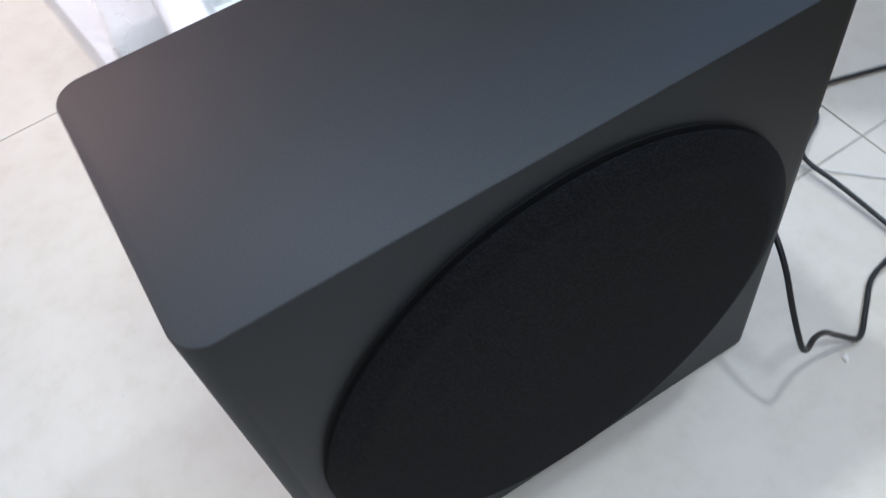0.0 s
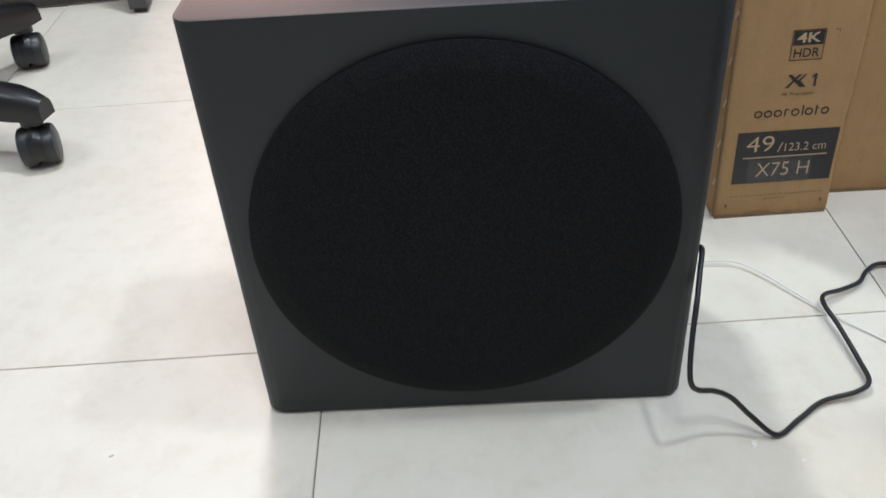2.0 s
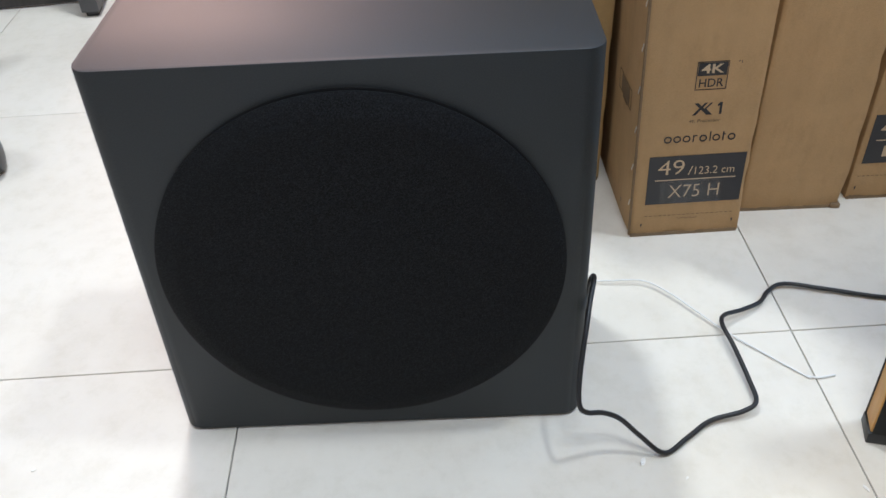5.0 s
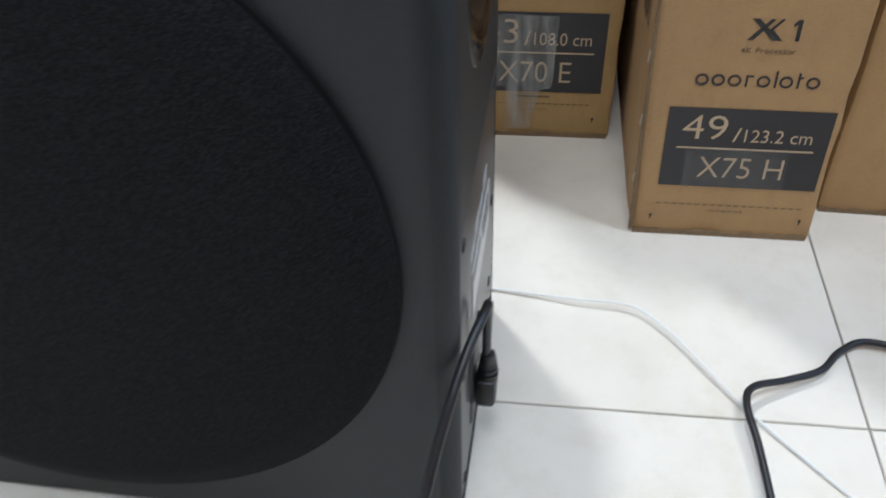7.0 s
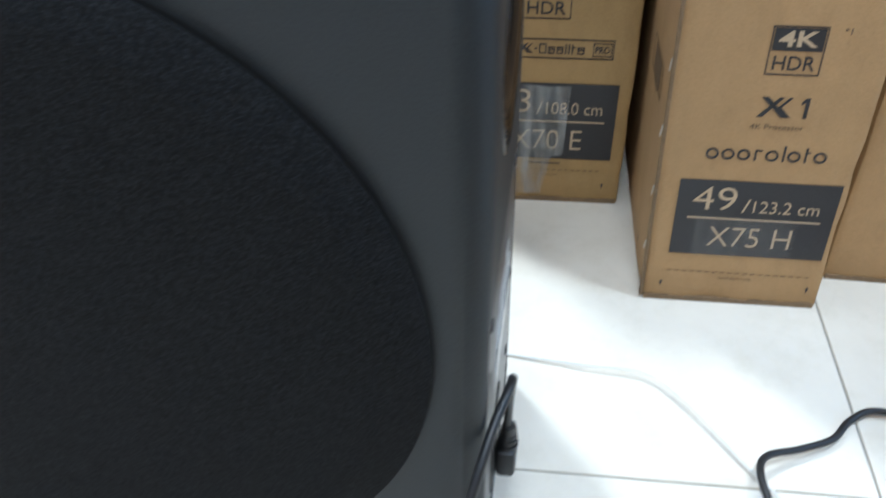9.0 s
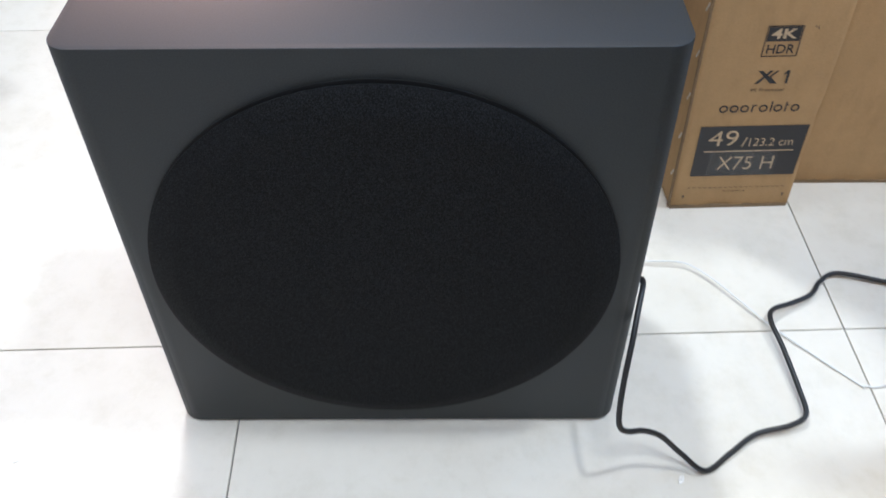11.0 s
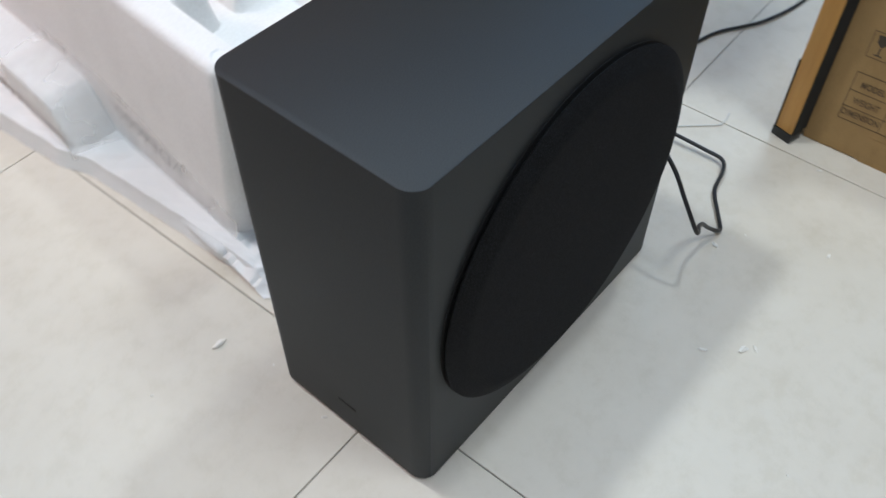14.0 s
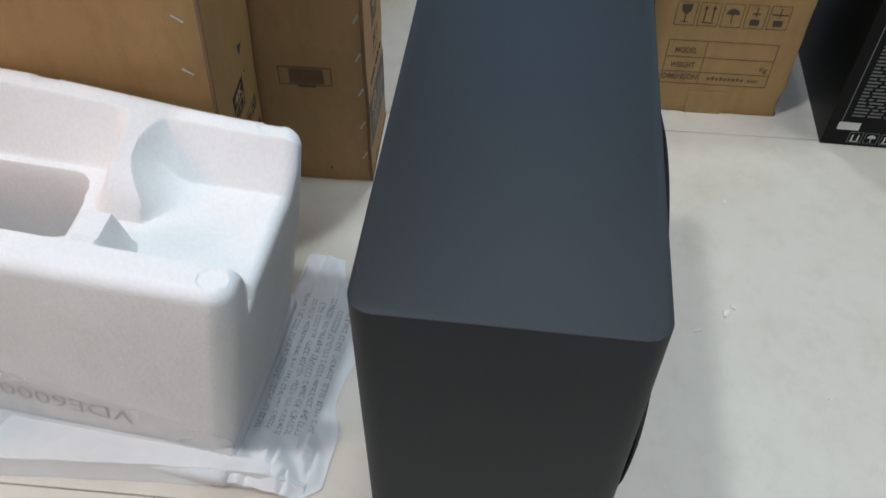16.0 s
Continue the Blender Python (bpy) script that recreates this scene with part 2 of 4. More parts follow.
TAPE_CRUMPLED = clear_tape("crumpled_clear_tape", 0.07, 0.40)
WHITE_CABLE = plain("white_cable_sheath", (0.72, 0.705, 0.67), 0.4, vary=0.06)
CASTER = plain("dark_grey_nylon", (0.022, 0.0235, 0.026), 0.38, vary=0.2, scale=80)
CHAIR = plain("black_moulded_plastic", (0.0085, 0.0085, 0.009), 0.34, vary=0.25, scale=80)
DESK = wood_material("dark_brown_laminate", (0.028, 0.024, 0.022), (0.055, 0.047, 0.043), 0.5)
DESK_GREY = plain("dark_grey_laminate", (0.065, 0.065, 0.068), 0.45, vary=0.15)
OCHRE = wood_material("ochre_wood", (0.52, 0.255, 0.058), (0.66, 0.350, 0.095), 0.5)
BOX_BLACK = plain("black_printed_board", (0.0055, 0.006, 0.006), 0.42, vary=0.25, scale=30, spec=0.12)
WHITE_BOARD = plain("white_printed_board", (0.62, 0.62, 0.58), 0.5, vary=0.12)
GREY_PRINT = plain("grey_print", (0.16, 0.16, 0.16), 0.6, vary=0.2, scale=150)
PINK_PRINT = plain("pink_print", (0.45, 0.09, 0.16), 0.6)
# unseen wall and ceiling colours, picked to tint the cabinet's reflections
WALL_TINT_BLUE = plain("wall_tint_blue", (0.36, 0.47, 0.60), 0.6, vary=0.03, scale=12)
PAINT_CREAM = plain("cream_wall_paint", (0.50, 0.49, 0.465), 0.6, vary=0.03, scale=12)
CEILING = plain("ceiling_tint_blue", (0.42, 0.55, 0.80), 0.8, vary=0.03, scale=12)


# ---- mesh helpers ----
def part(name, bm, mat, parent=None, label="", smooth=True):
    """Links a bmesh as one mesh object, under a thing or a part if one is given."""
    me = bpy.data.meshes.new(name)
    bmesh.ops.recalc_face_normals(bm, faces=bm.faces)
    bm.to_mesh(me)
    bm.free()
    me.materials.append(mat)
    ob = new(name, me)
    if smooth:
        me.polygons.foreach_set("use_smooth", [True] * len(me.polygons))
        me.set_sharp_from_angle(angle=radians(35))
    if parent:
        ob.parent = parent
    if label:
        ob["label"] = label
    return ob


def thing(name, at, label, category, group="", kind="", turn=0.0):
    e = new(name)
    e.empty_display_size = 0.05
    e.matrix_world = pose(*at, 0, 0, turn)
    return tagged(e, label, category, group, kind)


def box_bm(x0, x1, y0, y1, z0, z1, bevel=0.0, cuts=0, segments=2):
    bm = bmesh.new()
    bmesh.ops.create_cube(bm, size=1)
    for v in bm.verts:
        v.co = Vector(((x0 + x1) / 2 + v.co.x * (x1 - x0), (y0 + y1) / 2 + v.co.y * (y1 - y0), (z0 + z1) / 2 + v.co.z * (z1 - z0)))
    if bevel:
        bmesh.ops.bevel(bm, geom=bm.edges[:], offset=bevel, segments=segments, affect="EDGES", profile=0.5)
    if cuts:
        bmesh.ops.subdivide_edges(bm, edges=[e for e in bm.edges if e.calc_length() > 0.1], cuts=cuts, use_grid_fill=True)
    return bm


def warp(bm, f):
    for v in bm.verts:
        v.co = Vector(f(v.co.x, v.co.y, v.co.z))
    return bm


def join(*bms):
    out = bmesh.new()
    for b in bms:
        me = bpy.data.meshes.new("tmp")
        b.to_mesh(me)
        b.free()
        out.from_mesh(me)
        bpy.data.meshes.remove(me)
    return out


def prism(outline, z0, z1, edge=0.0):
    """A flat outline (x, y) raised from z0 to z1, its rims chamfered by edge."""
    bm = bmesh.new()
    cx, cy = sum(p[0] for p in outline) / len(outline), sum(p[1] for p in outline) / len(outline)
    levels = [(z0, edge), (z0 + edge, 0), (z1 - edge, 0), (z1 - edge * 0.3, edge * 0.3), (z1, edge)] if edge else [(z0, 0), (z1, 0)]
    rings = []
    for z, inset in levels:
        ring = []
        for x, y in outline:
            d = math.hypot(x - cx, y - cy) or 1
            ring.append(bm.verts.new((x - (x - cx) / d * inset, y - (y - cy) / d * inset, z)))
        rings.append(ring)
    n = len(outline)
    for a, b in zip(rings, rings[1:]):
        for i in range(n):
            bm.faces.new((a[i], a[(i + 1) % n], b[(i + 1) % n], b[i]))
    bm.faces.new(rings[0][::-1])
    bm.faces.new(rings[-1])
    return bm


def rounded_rect(x0, x1, y0, y1, r, steps=10):
    pts = []
    for cx, cy, a0 in ((x1 - r, y1 - r, 0), (x0 + r, y1 - r, 90), (x0 + r, y0 + r, 180), (x1 - r, y0 + r, 270)):
        for i in range(steps + 1):
            a = radians(a0 + 90 * i / steps)
            pts.append((cx + r * math.cos(a), cy + r * math.sin(a)))
    return pts


def lathe(profile, steps=64, cap=True):
    """A profile of (radius, height) turned about z."""
    bm = bmesh.new()
    rings = [[bm.verts.new((r * math.cos(2 * math.pi * i / steps), r * math.sin(2 * math.pi * i / steps), z)) for i in range(steps)] for r, z in profile]
    for a, b in zip(rings, rings[1:]):
        for i in range(steps):
            bm.faces.new((a[i], a[(i + 1) % steps], b[(i + 1) % steps], b[i]))
    if cap:
        bm.faces.new(rings[-1])
    return bm


def spline(points, per=8):
    """A smooth line through the points."""
    p = [Vector(q) for q in points]
    p = [2 * p[0] - p[1]] + p + [2 * p[-1] - p[-2]]
    out = []
    for i in range(1, len(p) - 2):
        for k in range(per):
            t = k / per
            out.append(0.5 * (2 * p[i] + (p[i + 1] - p[i - 1]) * t + (2 * p[i - 1] - 5 * p[i] + 4 * p[i + 1] - p[i + 2]) * t * t + (3 * p[i] - p[i - 1] - 3 * p[i + 1] + p[i + 2]) * t ** 3))
    return out + [p[-2]]


def tube(points, radius, sides=10, per=8):
    """A round rod along a smooth line; radius is a number or a function of the way along it from 0 to 1."""
    line = spline(points, per)
    bm, rings, side = bmesh.new(), [], None
    for i, q in enumerate(line):
        d = (line[min(i + 1, len(line) - 1)] - line[max(i - 1, 0)]).normalized()
        side = (d.orthogonal() if side is None else side - d * side.dot(d)).normalized()
        up = d.cross(side)
        r = radius(i / (len(line) - 1)) if callable(radius) else radius
        rings.append([bm.verts.new(q + (side * math.cos(2 * math.pi * k / sides) + up * math.sin(2 * math.pi * k / sides)) * r) for k in range(sides)])
    for a, b in zip(rings, rings[1:]):
        for k in range(sides):
            bm.faces.new((a[k], a[(k + 1) % sides], b[(k + 1) % sides], b[k]))
    bm.faces.new(rings[0][::-1])
    bm.faces.new(rings[-1])
    return bm


def lettering(text, height, m, width=None, bold=0.0, depth=0.00008):
    """The text as a mesh, capitals of that height, standing in the plane that m gives; width stretches it to a length."""
    cu = bpy.data.curves.new("text", "FONT")
    cu.body, cu.size, cu.extrude, cu.offset = text, height / 0.69, depth, bold * height
    cu.resolution_u = 3
    ob = new("text", cu)
    bpy.context.view_layer.update()
    me = bpy.data.meshes.new_from_object(ob.evaluated_get(bpy.context.evaluated_depsgraph_get()))
    bm = bmesh.new()
    bm.from_mesh(me)
    bpy.data.objects.remove(ob)
    bpy.data.curves.remove(cu)
    bpy.data.meshes.remove(me)
    xs = [v.co.x for v in bm.verts]
    left, span = min(xs), max(xs) - min(xs)
    k = width / span if width else 1.0
    for v in bm.verts:
        v.co = m @ Vector(((v.co.x - left) * k, v.co.y, v.co.z))
    return bm


def cut(ob, cutter_bm):
    """Takes the cutter's shape out of a mesh object, for good."""
    me = bpy.data.meshes.new("cutter")
    bmesh.ops.recalc_face_normals(cutter_bm, faces=cutter_bm.faces)
    cutter_bm.to_mesh(me)
    cutter_bm.free()
    c = new("cutter", me)
    mod = ob.modifiers.new("cut", "BOOLEAN")
    mod.operation, mod.object, mod.solver = "DIFFERENCE", c, "EXACT"
    bpy.context.view_layer.update()
    done = bpy.data.meshes.new_from_object(ob.evaluated_get(bpy.context.evaluated_depsgraph_get()))
    ob.modifiers.remove(mod)
    old, ob.data = ob.data, done
    bpy.data.meshes.remove(old)
    bpy.data.objects.remove(c)
    bpy.data.meshes.remove(me)
    done.set_sharp_from_angle(angle=radians(35))


# ---- the room ----
TURN = 1.65
CROSS = Matrix.Translation((0.4486, 0.1089, 0)) @ Matrix.Rotation(radians(TURN), 4, "Z")
I0, I1, J0, J1, SIDE = -5, 3, -5, 6, 0.6


def shell(name, x0, x1, y0, y1, z0, z1, mat, label, category):
    ob = part(name, box_bm(x0, x1, y0, y1, z0, z1), mat, smooth=False)
    ob.matrix_world = CROSS
    return tagged(ob, label, category, kind="structure")


XA, XB, YA, YB = I0 * SIDE, I1 * SIDE, J0 * SIDE, J1 * SIDE
floor = shell("floor", XA, XB, YA, YB, -0.12, -0.0022, GROUT, "floor of polished cream porcelain tiles with thin grey joints", "floor")
north = part("wall_north", join(box_bm(XA - 0.12, OPENING_N[0], YB, YB + 0.12, -0.12, ROOM_H + 0.1), box_bm(OPENING_N[1], XB + 0.12, YB, YB + 0.12, -0.12, ROOM_H + 0.1),
                                box_bm(OPENING_N[0], OPENING_N[1], YB, YB + 0.12, -0.12, OPENING_N[2]), box_bm(OPENING_N[0], OPENING_N[1], YB, YB + 0.12, OPENING_N[3], ROOM_H + 0.1)), WALL_TINT_BLUE, smooth=False)
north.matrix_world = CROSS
tagged(north, "unseen pale blue wall with an opening for an added lamp", "wall", kind="structure")
lamp = new("added_warm_light", warm_lamp)
lamp.matrix_world = CROSS @ pose((OPENING_N[0] + OPENING_N[1]) / 2, YB + 0.06, (OPENING_N[2] + OPENING_N[3]) / 2, 90, 0, 180)
shell("wall_south", XA - 0.12, XB + 0.12, YA - 0.12, YA, -0.12, ROOM_H + 0.1, PAINT_CREAM, "plain cream painted wall", "wall")
shell("wall_west", XA - 0.12, XA, YA, YB, -0.12, ROOM_H + 0.1, PAINT_CREAM, "plain cream painted wall", "wall")
east = part("wall_east", join(box_bm(XB, XB + 0.12, YA, OPENING_E[0], -0.12, ROOM_H + 0.1), box_bm(XB, XB + 0.12, OPENING_E[1], YB, -0.12, ROOM_H + 0.1),
                              box_bm(XB, XB + 0.12, OPENING_E[0], OPENING_E[1], -0.12, OPENING_E[2]), box_bm(XB, XB + 0.12, OPENING_E[0], OPENING_E[1], OPENING_E[3], ROOM_H + 0.1)), WALL_TINT_BLUE, smooth=False)
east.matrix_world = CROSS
tagged(east, "unseen pale blue wall with an opening for an added lamp", "wall", kind="structure")
lamp = new("added_cool_light", cool_lamp)
lamp.matrix_world = CROSS @ pose(XB + 0.06, (OPENING_E[0] + OPENING_E[1]) / 2, (OPENING_E[2] + OPENING_E[3]) / 2, 90, 0, 90)
shell("ceiling", XA, XB, YA, YB, ROOM_H, ROOM_H + 0.1, CEILING, "unseen ceiling, tinted blue for the cabinet top's reflection", "ceiling")

# ---- the subwoofer ----
W, D, ZB, ZT = 0.2003, 0.1989, 0.0033, 0.4023
sub = thing("subwoofer", (0, 0, 0), "charcoal grey subwoofer cabinet with a round black cloth grille", "subwoofer")
body = part("cabinet", prism(rounded_rect(-W, W, 0, D, 0.0175, 14), ZB, ZT, 0.0012), CABINET, sub, "matt charcoal grey cabinet with rounded upright edges")
PY, PZ = 0.0978, 0.3136
TO_BACK = Matrix.Translation((W, PY, PZ)) @ Matrix.Rotation(radians(90), 4, "Y")
hole = lathe([(0.0001, -0.15), (0.0540, -0.15), (0.0540, 0.02), (0.0001, 0.02)], 64)
hole.transform(TO_BACK)
cut(body, hole)
cut(body, box_bm(W - 0.0030, W + 0.02, 0.0122, 0.1838, 0.0138, 0.2102))

grille_profile = [(0.1660, 0.004), (0.1660, -0.0030), (0.1706, -0.0034), (0.1721, -0.0041), (0.1722, -0.0052), (0.1708, -0.0064), (0.1660, -0.0086), (0.1560, -0.0124), (0.1532, -0.0131), (0.1495, -0.0134), (0.10, -0.0138), (0.002, -0.0139)]
bm = lathe([(r * 1.026, -h) for r, h in grille_profile], 128)
bm.transform(Matrix.Translation((0, 0, 0.2032)) @ Matrix.Rotation(radians(90), 4, "X"))
part("grille", bm, CLOTH, sub, "round black cloth grille, slightly domed")
# near-black ring on the cabinet face stands in for the gap's shade
bm = lathe([(0.1690, 0.0), (0.1772, 0.0), (0.1772, 0.0005), (0.1690, 0.0005)], 128, cap=False)
bm.transform(Matrix.Translation((0, 0, 0.2032)) @ Matrix.Rotation(radians(90), 4, "X"))
part("shadow_ring", bm, BADGE_AND_SHADE, sub, "thin black ring painted as the shade round the grille")

flare = [(0.0538, 0.0), (0.0534, 0.0005), (0.0522, 0.0007), (0.0502, 0.0002)]
flare += [(0.024 + 0.0257 * (1 - math.sin(radians(a))), -0.034 * (1 - math.cos(radians(a)))) for a in range(4, 91, 6)]
flare += [(0.0235, -0.06), (0.0235, -0.13), (0.001, -0.131)]
bm = lathe([(r * 1.046, h) for r, h in flare], 64)
bm.transform(TO_BACK)
part("bass_port", bm, GLOSS, sub, "flared glossy black bass port")

amp = part("rear_panel", box_bm(W - 0.006, W - 0.0004, 0.0148, 0.1818, 0.0160, 0.2080, 0.0008), PANEL, sub, "flat black rear connection panel")
label = part("rating_label", box_bm(W - 0.0006, W + 0.0002, 0.0605, 0.1450, 0.1180, 0.1505), SILVER, amp, "pale grey rating sticker")
for k in range(4):
    part("print_bar", box_bm(W, W + 0.0004, 0.064 + 0.0195 * k, 0.0805 + 0.0195 * k - 0.004 * (k % 2), 0.1425, 0.1480), GREY_PRINT, label)
for k in range(3):
    part("print_bar", box_bm(W, W + 0.0004, 0.110 + 0.010 * k, 0.1175 + 0.010 * k, 0.1335, 0.1385), GREY_PRINT, label)
for k in range(4):
    part("print_bar", box_bm(W - 0.0006, W - 0.0001, 0.055 + 0.020 * k, 0.070 + 0.020 * k, 0.162, 0.167 + 0.004 * (k % 2)), INK_GREY, amp)
for sy, sz in ((0.0245, 0.2010), (0.1690, 0.2003), (0.1660, 0.1175), (0.0245, 0.1150), (0.0245, 0.024), (0.172, 0.024), (0.155, 0.058)):
    bm = lathe([(0.0001, -0.0012), (0.0022, -0.0008), (0.0036, 0.0004), (0.0038, 0.0001), (0.0038, -0.001)], 14, cap=False)
    bm.transform(Matrix.Translation((W, sy, sz)) @ Matrix.Rotation(radians(90), 4, "Y"))
    part("screw", bm, BLACK, amp)
part("power_inlet", join(box_bm(W - 0.001, W + 0.0008, 0.052, 0.092, 0.038, 0.094, 0.001), box_bm(W + 0.0005, W + 0.0012, 0.060, 0.084, 0.046, 0.066)), BLACK, sub, "black mains inlet")
for fx in (-0.165, 0.165):
    for fy in (0.035, 0.17):
        bm = lathe([(0.012, 0.006), (0.012, 0.001), (0.0105, 0.0), (0.001, 0.0)], 20)
        bm.transform(Matrix.Translation((fx, fy, 0)))
        part("rubber_foot", bm, BLACK, sub)
part("badge", box_bm(-W - 0.0006, -W + 0.001, 0.0873, 0.1103, 0.0445, 0.0473, 0.0002), BADGE_AND_SHADE, sub, "small dark badge near the foot of the side")

# mains lead: moulded plug, stiff loop, slack bends over the floor
lead = thing("power_cable", (0.235, 0.06, 0.045), "black mains cable looping from the subwoofer onto the tiles", "cable")
OFF = Vector((0.235, 0.06, 0.045))


def rel(pts):
    return [Vector(p) - OFF for p in pts]


plug = box_bm(W + 0.0015 - OFF.x, W + 0.0135 - OFF.x, 0.059 - OFF.y, 0.076 - OFF.y, 0.045 - OFF.z, 0.067 - OFF.z, 0.0032)
part("plug", plug, BLACK, lead, "right-angled moulded black plug")
relief = tube(rel([(0.2085, 0.067, 0.062), (0.2087, 0.066, 0.074), (0.209, 0.064, 0.088)]), lambda t: 0.0060 - 0.0022 * t, 12, 6)
part("strain_relief", join(relief, *[tube(rel([(0.2087, 0.0665 - 0.0004 * k, 0.0685 + 0.0045 * k), (0.2087, 0.0665 - 0.0004 * k, 0.0705 + 0.0045 * k)]), 0.0062 - 0.0005 * k, 12, 2) for k in range(4)]), BLACK, lead, "ribbed strain relief")
LEAD = [(0.2078, 0.0645, 0.085), (0.2086, 0.0580, 0.115), (0.2100, 0.0470, 0.143), (0.2096, 0.0340, 0.1515), (0.2033, 0.0120, 0.145), (0.1973, -0.0100, 0.130), (0.1913, -0.0300, 0.107), (0.1878, -0.0460, 0.087),
        (0.1886, -0.0540, 0.074), (0.1963, -0.0540, 0.066), (0.2118, -0.0480, 0.058), (0.2290, -0.0460, 0.046), (0.2490, -0.0490, 0.024), (0.2733, -0.0550, 0.0045), (0.2990, -0.0375, 0.004), (0.3266, -0.0181, 0.005), (0.3602, -0.0105, 0.008),
        (0.3760, 0.0002, 0.010), (0.3770, 0.0267, 0.011), (0.3731, 0.0740, 0.015), (0.3691, 0.1055, 0.017), (0.3760, 0.1222, 0.015), (0.3998, 0.1357, 0.009), (0.4245, 0.1493, 0.007), (0.4403, 0.1688, 0.006),
        (0.4620, 0.1804, 0.006), (0.5045, 0.1702, 0.005), (0.5559, 0.1550, 0.004), (0.6181, 0.1397, 0.004), (0.6902, 0.0987, 0.0045), (0.7811, 0.0781, 0.004), (0.8898, 0.0831, 0.004), (1.0380, 0.1348, 0.004)]
part("lead", tube(rel(LEAD), 0.0025, 12, 8), BLACK, lead, "round black rubber lead")

wire = thing("white_cable", (0.3, 0.2, 0), "thin white cable lying loose on the floor tiles", "cable")
OFF = Vector((0.3, 0.2, 0.0))
part("lead", tube(rel([(0.1765, 0.2086, 0.0022), (0.2229, 0.2043, 0.003), (0.2624, 0.1990, 0.006), (0.3000, 0.1957, 0.007), (0.3247, 0.1748, 0.007), (0.3494, 0.1421, 0.006), (0.3751, 0.1084, 0.004), (0.4086, 0.0727, 0.0022), (0.4442, 0.0350, 0.0018)]), 0.0009, 8, 8), WHITE_CABLE, wire)
part("lead_end", tube(rel([(0.4403, 0.0389, 0.0018), (0.4531, 0.0359, 0.0016), (0.4709, 0.0387, 0.0016)]), 0.0012, 8, 6), WHITE_CABLE, wire)


# ---- cartons ----
def carton(at, sx, sy, sz, mat, label, lean=0.0, yaw=0.0, sag=0.002, seed=0, side_lean=0.0):
    """An upright carton: dented board walls, a bottom edge worn ragged, and two closed top flaps."""
    c = thing("carton", at, label, "carton", turn=yaw)
    rng = random.Random(seed)

    def soft(x, y, z):
        n = noise.noise(Vector((x * 7 + seed, y * 7, z * 5))) * sag
        wear = noise.noise(Vector((x * 60, y * 60, seed))) * 0.0012 if z < 0.006 else 0
        # knocked edges: the upright corners are pressed in here and there
        knock = max(0.0, noise.noise(Vector((seed * 3.1, z * 24, 2.0 if x > sx / 2 else 7.0)))) * 0.0045 * math.exp(-min(x, sx - x) / 0.007) * math.exp(-max(0.0, y) / 0.012)
        knock += max(0.0, noise.noise(Vector((seed * 1.3 + x * 30, y * 4, 11.0)))) * 0.004 * math.exp(-z / 0.010)
        flat = 0.08 if y < 0.03 else 1.0
        return x + side_lean * z + n * (1 if x > sx / 2 else -1) * (0.08 if y < 0.15 else 0.6) + knock * (1 if x < sx / 2 else -1), y + n * flat - lean * z + knock * 0.8, max(0.0, z + wear)

    bm = box_bm(0, sx, 0, sy, 0, sz, 0.0022, 30)
    part("board_shell", warp(bm, soft), mat, c)
    for k in range(2):
        bm = box_bm(0.003 + k * (sx / 2), sx / 2 - 0.002 + k * (sx / 2), 0.003, sy - 0.003, sz + 0.0005, sz + 0.0045, 0.001)
        part("top_flap", warp(bm, lambda x, y, z: (x + side_lean * z, y - lean * z, z)), mat, c)
    bm = box_bm(0.002, sx - 0.002, -0.0009, 0.004, 0.0, 0.004, 0, 0)
    bmesh.ops.subdivide_edges(bm, edges=[e for e in bm.edges if e.calc_length() > 0.05], cuts=24)
    part("worn_edge", warp(bm, lambda x, y, z: (x, y, max(0, z + (rng.random() - 0.3) * 0.0022 if z > 0.001 else 0))), KRAFT_EDGE, c)
    return c


def front_frame(lean, side_lean=0.0):
    """The plane of a carton's front, with its tilt: x along, y up, facing out."""
    return Matrix(((1, side_lean, 0, 0), (0, -lean, -1, -0.0004), (0, 1, 0, 0), (0, 0, 0, 1)))


def patch(m, x0, x1, y0, y1, lift=0.0, thick=0.0002):
    bm = box_bm(x0, x1, y0, y1, lift, lift + thick)
    bm.transform(m)
    return bm


def poly(m, pts, lift=0.0, thick=0.0002):
    bm = prism(pts, lift, lift + thick)
    bm.transform(m)
    return bm


def outline(m, x0, x1, y0, y1, w, lift=0.0):
    return join(patch(m, x0, x1, y0, y0 + w, lift), patch(m, x0, x1, y1 - w, y1, lift), patch(m, x0, x0 + w, y0 + w, y1 - w, lift), patch(m, x1 - w, x1, y0 + w, y1 - w, lift))


def at2(m, x, y, lift=0.0004):
    return m @ Matrix.Translation((x, y, lift))


def badge_4k(c, m, x0, x1, y0, y1):
    h = y1 - y0
    b = part("badge_frame", outline(m, x0, x1, y0, y1, 0.0009), INK, c, "black outlined square badge")
    part("badge_block", patch(m, x0 + 0.0015, x1 - 0.0015, y0 + h * 0.5, y1 - 0.0015), INK, b)
    w = x1 - x0
    part("lettering", lettering("4K", h * 0.30, at2(m, x0 + w * 0.14, y0 + h * 0.60), w * 0.72, 0.03), BARE, b)
    part("lettering", lettering("HDR", h * 0.29, at2(m, x0 + w * 0.11, y0 + h * 0.11), w * 0.78, 0.012), INK, b)


